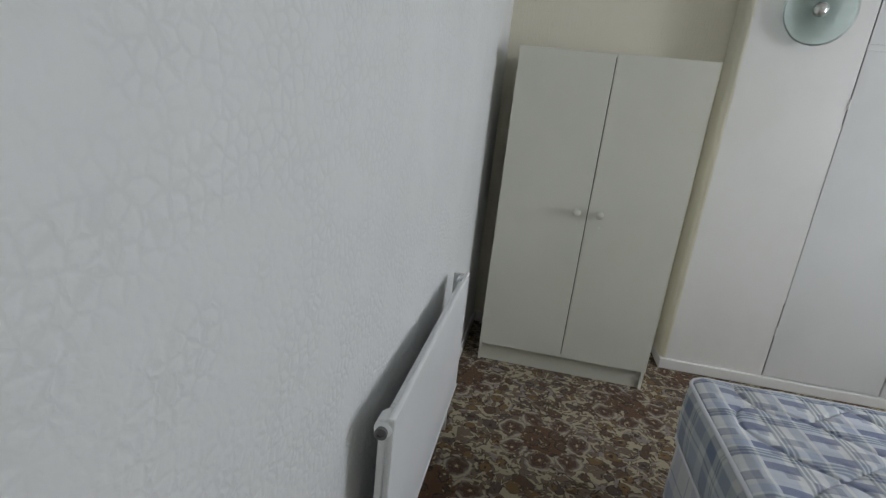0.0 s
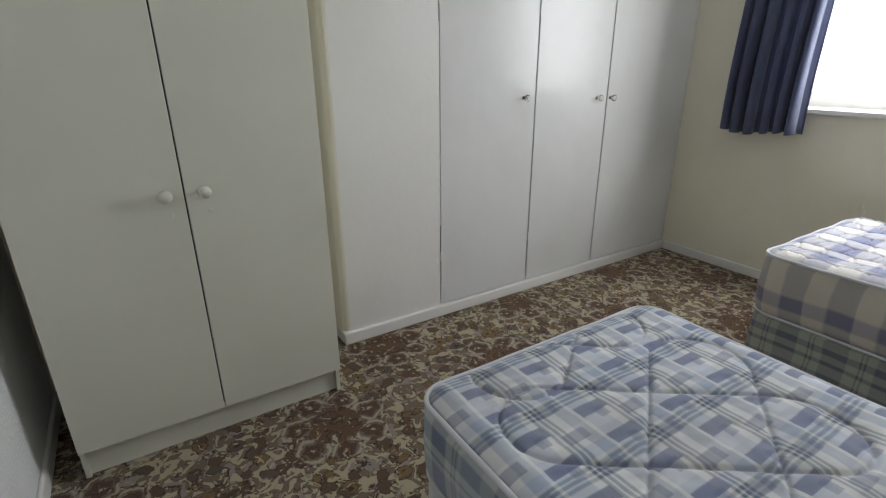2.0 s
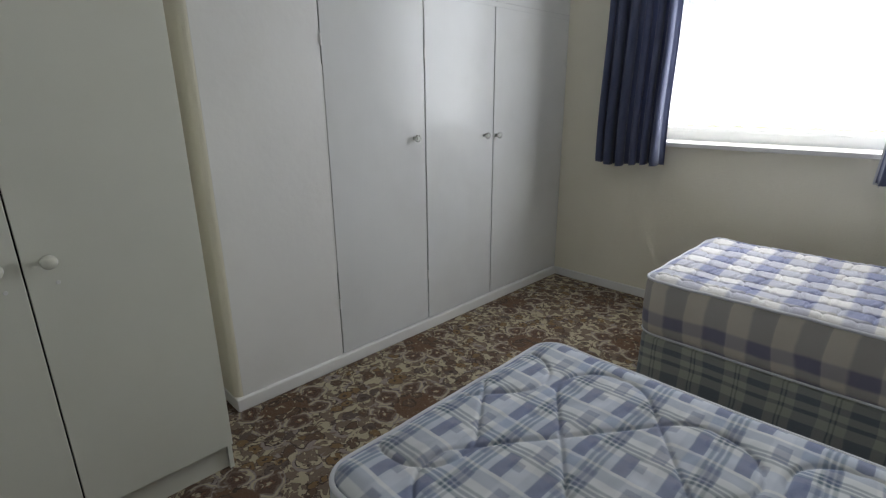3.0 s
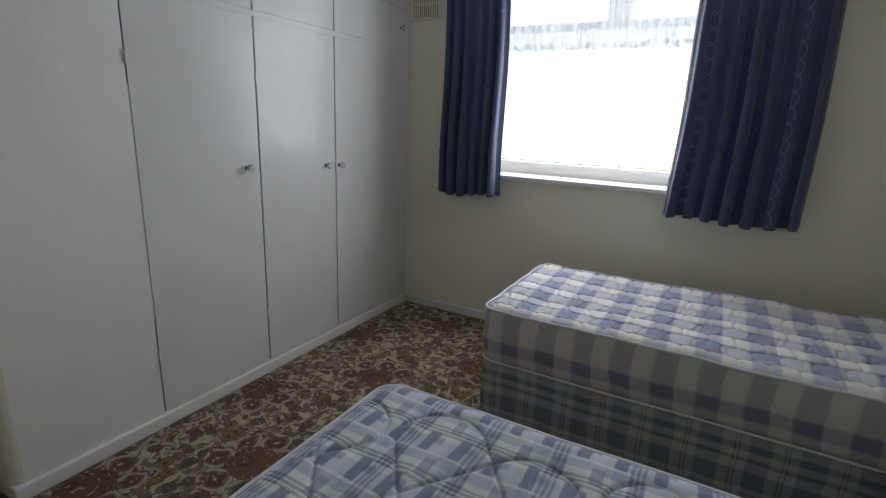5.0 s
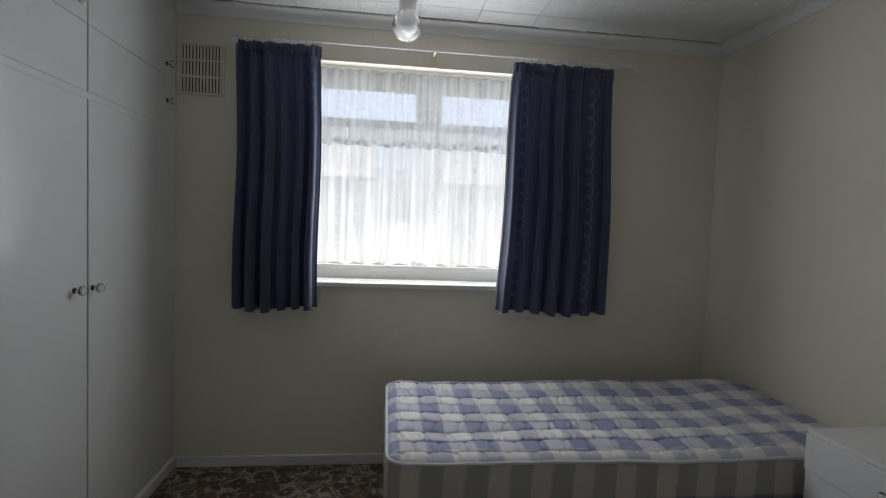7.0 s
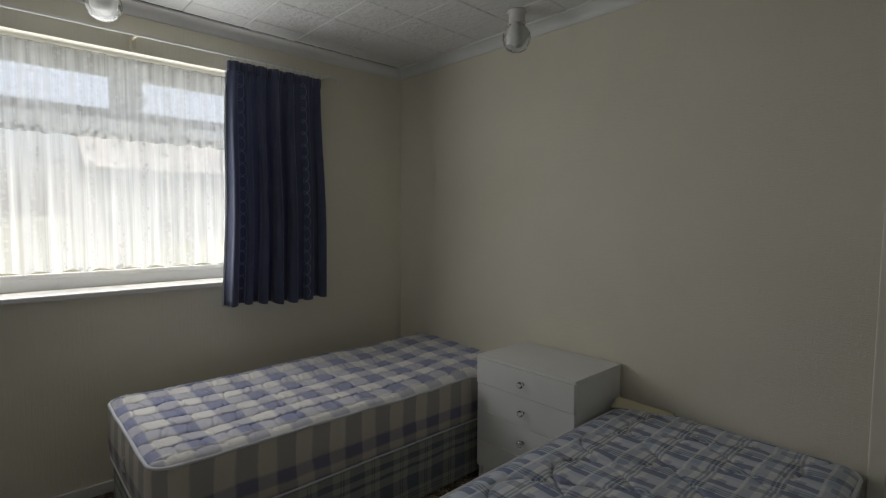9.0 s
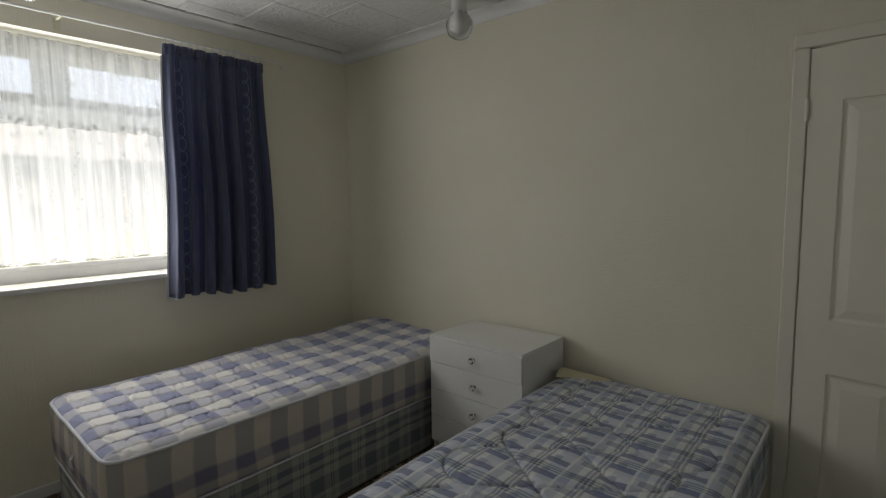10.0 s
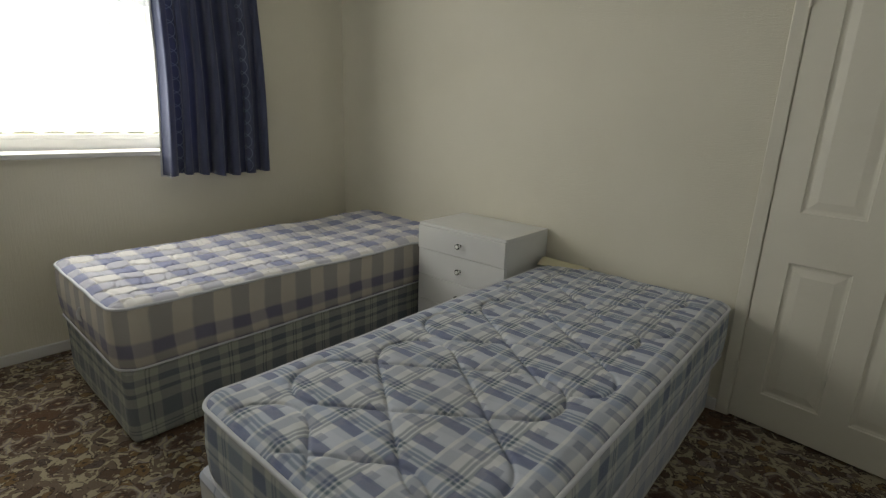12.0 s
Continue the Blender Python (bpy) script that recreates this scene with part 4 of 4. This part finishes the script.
part("plinth", cube(X0 + 0.0165, Y1 - 0.05, 0, X1 - 0.0165, Y1 - 0.035, 0.11), chest_white, chest)
tops = [H - 0.0175, 0.573, 0.417, 0.263, 0.110]
for i in range(4):
    proud = 0.006 if i == 0 else 0.0
    d = part("drawer_front", cube(X0 + 0.001, Y1 - 0.017, tops[i + 1] + 0.003, X1 - 0.001, Y1 + proud, tops[i], 0.0015, 1), chest_white, chest)
    prof = [(0, 0), (0.009, 0), (0.006, 0.006), (0.006, 0.014), (0.014, 0.018), (0.017, 0.024), (0.015, 0.031), (0, 0.034)]
    part("knob", lathe(bmesh.new(), prof, facing(2.107, Y1 + proud, (tops[i] + tops[i + 1]) / 2, (0, 1, 0)), 18), knob_glass, d, "clear round knob", True)
# solid block, coloured near black for the shade between drawer fronts
part("drawer_carcass", cube(X0 + 0.0165, Y0 + 0.0045, 0.1105, X1 - 0.0165, Y1 - 0.0175, H - 0.0165), shadow_gap, chest, "near-black filling that paints shade behind the drawers")


# ---- divan beds ----
def outline(w, l, r, n=10):
    """A rounded rectangle, counter-clockwise, centred on the origin."""
    pts = []
    for cx, cy, a0 in ((w / 2 - r, l / 2 - r, 0), (-w / 2 + r, l / 2 - r, 90), (-w / 2 + r, -l / 2 + r, 180), (w / 2 - r, -l / 2 + r, 270)):
        for k in range(n + 1):
            a = radians(a0 + 90 * k / n)
            pts.append((cx + r * math.cos(a), cy + r * math.sin(a)))
    out = []
    for i, p in enumerate(pts):
        q = pts[(i + 1) % len(pts)]
        d = math.dist(p, q)
        m = max(1, int(d / 0.03))
        out += [(p[0] + (q[0] - p[0]) * k / m, p[1] + (q[1] - p[1]) * k / m) for k in range(m)]
    return out


def rim(x, y):
    """How far a slumped mattress edge stands up or down."""
    return 0.016 * noise.noise(Vector((x * 2.4, y * 2.4, 7.3))) + 0.006 * noise.noise(Vector((x * 7, y * 7, 1.3)))


def wall_band(w, l, r, rows, slump=0.0):
    """A soft upright border: rows of (height, bulge)."""
    bm = bmesh.new()
    pts = outline(w, l, r)
    rings = []
    for z, b in rows:
        ring = []
        for i, (x, y) in enumerate(pts):
            d = Vector((x - max(-w / 2 + r, min(w / 2 - r, x)), y - max(-l / 2 + r, min(l / 2 - r, y))))
            d = d.normalized() if d.length > 1e-6 else Vector((0, 0))
            k = b + 0.003 * noise.noise(Vector((x * 5, y * 5, z * 9)))
            ring.append(bm.verts.new((x + d.x * k, y + d.y * k, z + slump * rim(x, y) * (z / rows[-1][0]) ** 2)))
        rings.append(ring)
    n = len(pts)
    for a, b in zip(rings, rings[1:]):
        for i in range(n):
            bm.faces.new((a[i], a[(i + 1) % n], b[(i + 1) % n], b[i]))
    return bm, rings


def quilted_top(w, l, r, z, height, slump=0.0, step=0.0045):
    nx, ny = int(w / step), int(l / step)
    verts, faces = [], []
    for j in range(ny + 1):
        y = -l / 2 + l * j / ny
        over = max(0.0, abs(y) - (l / 2 - r))
        half = w / 2 - r + math.sqrt(max(0.0, r * r - over * over))
        for i in range(nx + 1):
            x = -half + 2 * half * i / nx
            e = min(half - abs(x), l / 2 - abs(y))
            soft = min(1.0, e / 0.06)
            rise = 0.020 * math.sqrt(max(0.0, 1 - (1 - soft) ** 2))
            verts.append((x, y, z + slump * rim(x, y) + rise + min(1.0, e / 0.05) * height(x, y)))
    for j in range(ny):
        for i in range(nx):
            a = j * (nx + 1) + i
            faces.append((a, a + 1, a + nx + 2, a + nx + 1))
    bm = bmesh.new()
    vs = [bm.verts.new(v) for v in verts]
    for f4 in faces:
        bm.faces.new([vs[k] for k in f4])
    return bm


def ogee(x, y):
    """Long rounded loops laid along both diagonals, crossing, with soft puffs between the stitching."""
    best = 1.0
    for s, c0 in ((-1, 0.545), (1, 0.505)):
        ux, uy = 0.81, 0.586 * s
        for k in range(-1, 5):
            px, py = x - 0.03 * s, y - (c0 - 0.56 * k)
            along = max(-0.27, min(0.27, px * ux + py * uy))
            d = math.hypot(px - along * ux, py - along * uy)
            best = min(best, abs(d - 0.125))
    lump = 0.005 * noise.noise(Vector((x * 7, y * 7, 3))) + 0.002 * noise.noise(Vector((x * 26, y * 26, 1)))
    crease = 0.0035 * noise.noise(Vector((x * 18 + y * 40, y * 8, 5))) * math.exp(-best / 0.05)
    return 0.006 * (1 - math.exp(-(best / 0.013) ** 1.1)) - 0.006 * math.exp(-(best / 0.0038) ** 2) + lump + crease


def tufted(x, y):
    """Small oblong quilting with stitched furrows, the cross seams broken and staggered."""
    px, py = 0.098, 0.098
    row = math.floor(x / px)
    fx = abs((x / px) - row - 0.5) * 2
    yy = y + (0.5 * py if row % 2 else 0.0) + 0.006 * math.sin(x * 40)
    cy = math.floor(yy / py)
    fy = abs(yy / py - cy - 0.5) * 2
    dx, dy = (1 - fx) * px / 2, (1 - fy) * py / 2
    dash = 0.45 + 0.55 * max(0.0, min(1.0, 1.5 * math.cos(math.pi * (dy / (py / 2))) + 0.4 + 1.4 * noise.noise(Vector((row * 3.1, cy * 2.7, 4)))))
    g = 0.009 * (1 - math.exp(-(dx / 0.015) ** 1.1)) * dash + 0.006 * (1 - math.exp(-(dy / 0.014) ** 1.1))
    g -= 0.009 * dash * math.exp(-(dx / 0.0045) ** 2) + 0.004 * math.exp(-(dy / 0.0045) ** 2)
    g -= 0.010 * math.exp(-((dx / 0.010) ** 2 + (dy / 0.016) ** 2))
    dip = -0.014 * math.exp(-(((x + 0.15) / 0.3) ** 2 + ((y - 0.25) / 0.35) ** 2))
    head = min(1.0, max(0.0, (-y - 0.35) / 0.45))
    dip += 0.018 * head * head * (3 - 2 * head)
    return g + 0.004 * noise.noise(Vector((x * 6, y * 6, 9))) + 0.002 * noise.noise(Vector((x * 24, y * 24, 2))) + dip


def divan(label, x0, x1, y0, y1, seam, ztop, tops, sides, base, height, r, base_grow=0.0, slip=0.0, slump=0.4):
    """A divan base with its castors, and the mattress that lies on it as a thing of its own."""
    cx, cy, w, l = (x0 + x1) / 2, (y0 + y1) / 2, x1 - x0, y1 - y0
    d = thing("divan_base", label[0], "bed base", (cx + slip, cy + slip * 0.5, 0), "divan beds")
    bw, bl = w - 0.012 + base_grow, l - 0.02 + base_grow
    bm, rings = wall_band(bw, bl, 0.035, [(0.012, -0.006), (0.026, 0.0), (0.12, 0.002), (0.2, 0.0), (seam - 0.012, 0.0), (seam, -0.01)])
    bm.faces.new(rings[-1])
    bm.faces.new(rings[0][::-1])
    part("body", bm, base, d)
    for sx in (-1, 1):
        for sy in (-1, 1):
            bm = lathe(bmesh.new(), [(0, 0), (0.024, 0), (0.027, 0.006), (0.024, 0.03), (0.012, 0.036), (0, 0.036)], Matrix.Translation((sx * (bw / 2 - 0.08), sy * (bl / 2 - 0.09), 0)), 14)
            part("castor", bm, black_rub, d)
    m = thing("mattress", label[1], "mattress", (cx, cy, seam), "mattresses")
    h = ztop - seam
    rows = [(0.0, -0.02), (0.006, 0.0), (0.04, 0.008), (h * 0.5, 0.012), (h - 0.03, 0.008), (h - 0.004, 0.0)]
    bm, rings = wall_band(w, l, r, rows, slump)
    bm.faces.new(rings[0][::-1])
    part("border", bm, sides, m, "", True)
    part("quilted_top", quilted_top(w, l, r, h - 0.006, height, slump), tops, m, "", True)
    for z in (h - 0.003, 0.008):
        pts = [(x, y, z + (slump * rim(x, y) if z > 0.05 else 0.004 * noise.noise(Vector((x * 3, y * 3, z))))) for x, y in outline(w + 0.006, l + 0.006, r + 0.003)]
        part("piping", tube(bmesh.new(), pts, 0.0068 if z > 0.05 else 0.005, 8, True), piping_white, m, "", True)
    return d, m


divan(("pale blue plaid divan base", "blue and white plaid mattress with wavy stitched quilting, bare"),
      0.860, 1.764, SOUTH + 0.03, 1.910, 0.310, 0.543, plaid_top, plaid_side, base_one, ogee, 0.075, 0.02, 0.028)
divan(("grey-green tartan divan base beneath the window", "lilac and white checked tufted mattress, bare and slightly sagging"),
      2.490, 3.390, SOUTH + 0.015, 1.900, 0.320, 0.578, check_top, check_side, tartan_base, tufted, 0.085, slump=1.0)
pad = thing("folded_pad", "yellowed cotton pad tucked between mattress head and chest", "pad", (1.68, SOUTH + 0.06, 0.559))
bm = bmesh.new()
rows = []
for j in range(9):
    row = []
    for i in range(15):
        u, v = i / 14, j / 8
        yy = v * (0.03 + 0.10 * u)
        row.append(bm.verts.new((-0.16 + 0.25 * u, yy, 0.004 + 0.022 * math.sin(math.pi * v) * (0.4 + u) + 0.004 * noise.noise(Vector((u * 6, v * 5, 2))))))
    rows.append(row)
for j in range(8):
    for i in range(14):
        bm.faces.new((rows[j][i], rows[j][i + 1], rows[j + 1][i + 1], rows[j + 1][i]))
ring = bmesh.ops.extrude_face_region(bm, geom=bm.faces[:])
bmesh.ops.translate(bm, vec=(0, 0, -0.004), verts=[g for g in ring["geom"] if isinstance(g, bmesh.types.BMVert)])
bmesh.ops.recalc_face_normals(bm, faces=bm.faces)
part("cover", bm, mattress_label, pad, "", True)
strap = part("mattress_handle", tube(bmesh.new(), [(0, 0, -0.03), (0, 0.010, -0.015), (0, 0.012, 0.0), (0, 0.010, 0.015), (0, 0, 0.03)], 0.007, 6), piping_white, bpy.data.objects["mattress.001"], "short cloth handle")
strap.location = (-0.02, 0.99, 0.13)

# ---- outside the window ----
# unseen overhang, added to keep the high sky's light off the bed
structure("eaves", cube(RIGHT + 0.3, SOUTH - 3, 2.62, RIGHT + 0.50, NORTH + 2, 2.78), satin_white, "unseen white eaves added over the window to block high sky", "eaves")
structure("ground", cube(RIGHT + 0.31, -300, -0.5, 400, 300, -0.35), grass, "garden lawn running to the distance", "ground")


def house(x, y, w, d, eaves, ridge):
    h = thing("house", "pale rendered house with grey tiled roof across the gardens", "house", (x, y, -0.35))
    part("wall", cube(0, -w / 2, 0, d, w / 2, eaves), brick_mat, h)
    bm = bmesh.new()
    a = [bm.verts.new(p) for p in ((-0.3, -w / 2 - 0.2, eaves - 0.1), (-0.3, w / 2 + 0.2, eaves - 0.1), (d + 0.3, w / 2 + 0.2, eaves - 0.1), (d + 0.3, -w / 2 - 0.2, eaves - 0.1), (d / 2, -w / 2 - 0.2, ridge), (d / 2, w / 2 + 0.2, ridge))]
    for f4 in ((0, 1, 5, 4), (2, 3, 4, 5), (0, 4, 3), (1, 2, 5), (0, 3, 2, 1)):
        bm.faces.new([a[k] for k in f4])
    part("roof", bm, roof_mat, h)
    for yy in (-w / 2 + 1.6, 0.0, w / 2 - 1.6):
        for z in (0.9, eaves - 1.6):
            q = part("window", cube(-0.05, yy - 0.7, z, 0.02, yy + 0.7, z + 1.1), upvc, h)
            part("pane", cube(-0.07, yy - 0.6, z + 0.1, -0.045, yy + 0.6, z + 1.0), dark_pane, q)


house(38, 7.5, 9, 7, 5.0, 7.6)
house(40, -7.0, 9, 7, 5.0, 7.6)
tree = thing("bare_tree", "leafless garden tree with fine bare branches", "tree", (19.0, -5.2, -0.35))
rng = random.Random(7)
bm = bmesh.new()


def limb(p, d, length, r, level):
    pts = [p]
    for k in range(4):
        d = (d + Vector((rng.uniform(-0.16, 0.16), rng.uniform(-0.16, 0.16), rng.uniform(-0.05, 0.12)))).normalized()
        pts.append(pts[-1] + d * length / 4)
    tube(bm, pts, r, 5)
    if level < 4:
        for k in range(4):
            q = pts[1 + k % 4] if level else pts[2 + k % 3]
            side = Vector((rng.uniform(-1, 1), rng.uniform(-1, 1), rng.uniform(0.1, 0.9))).normalized()
            limb(q, (d * 0.5 + side).normalized(), length * 0.62, r * 0.55, level + 1)


limb(Vector((0, 0, 0)), Vector((0, 0, 1)), 3.4, 0.12, 0)
part("branches", bm, bark, tree)
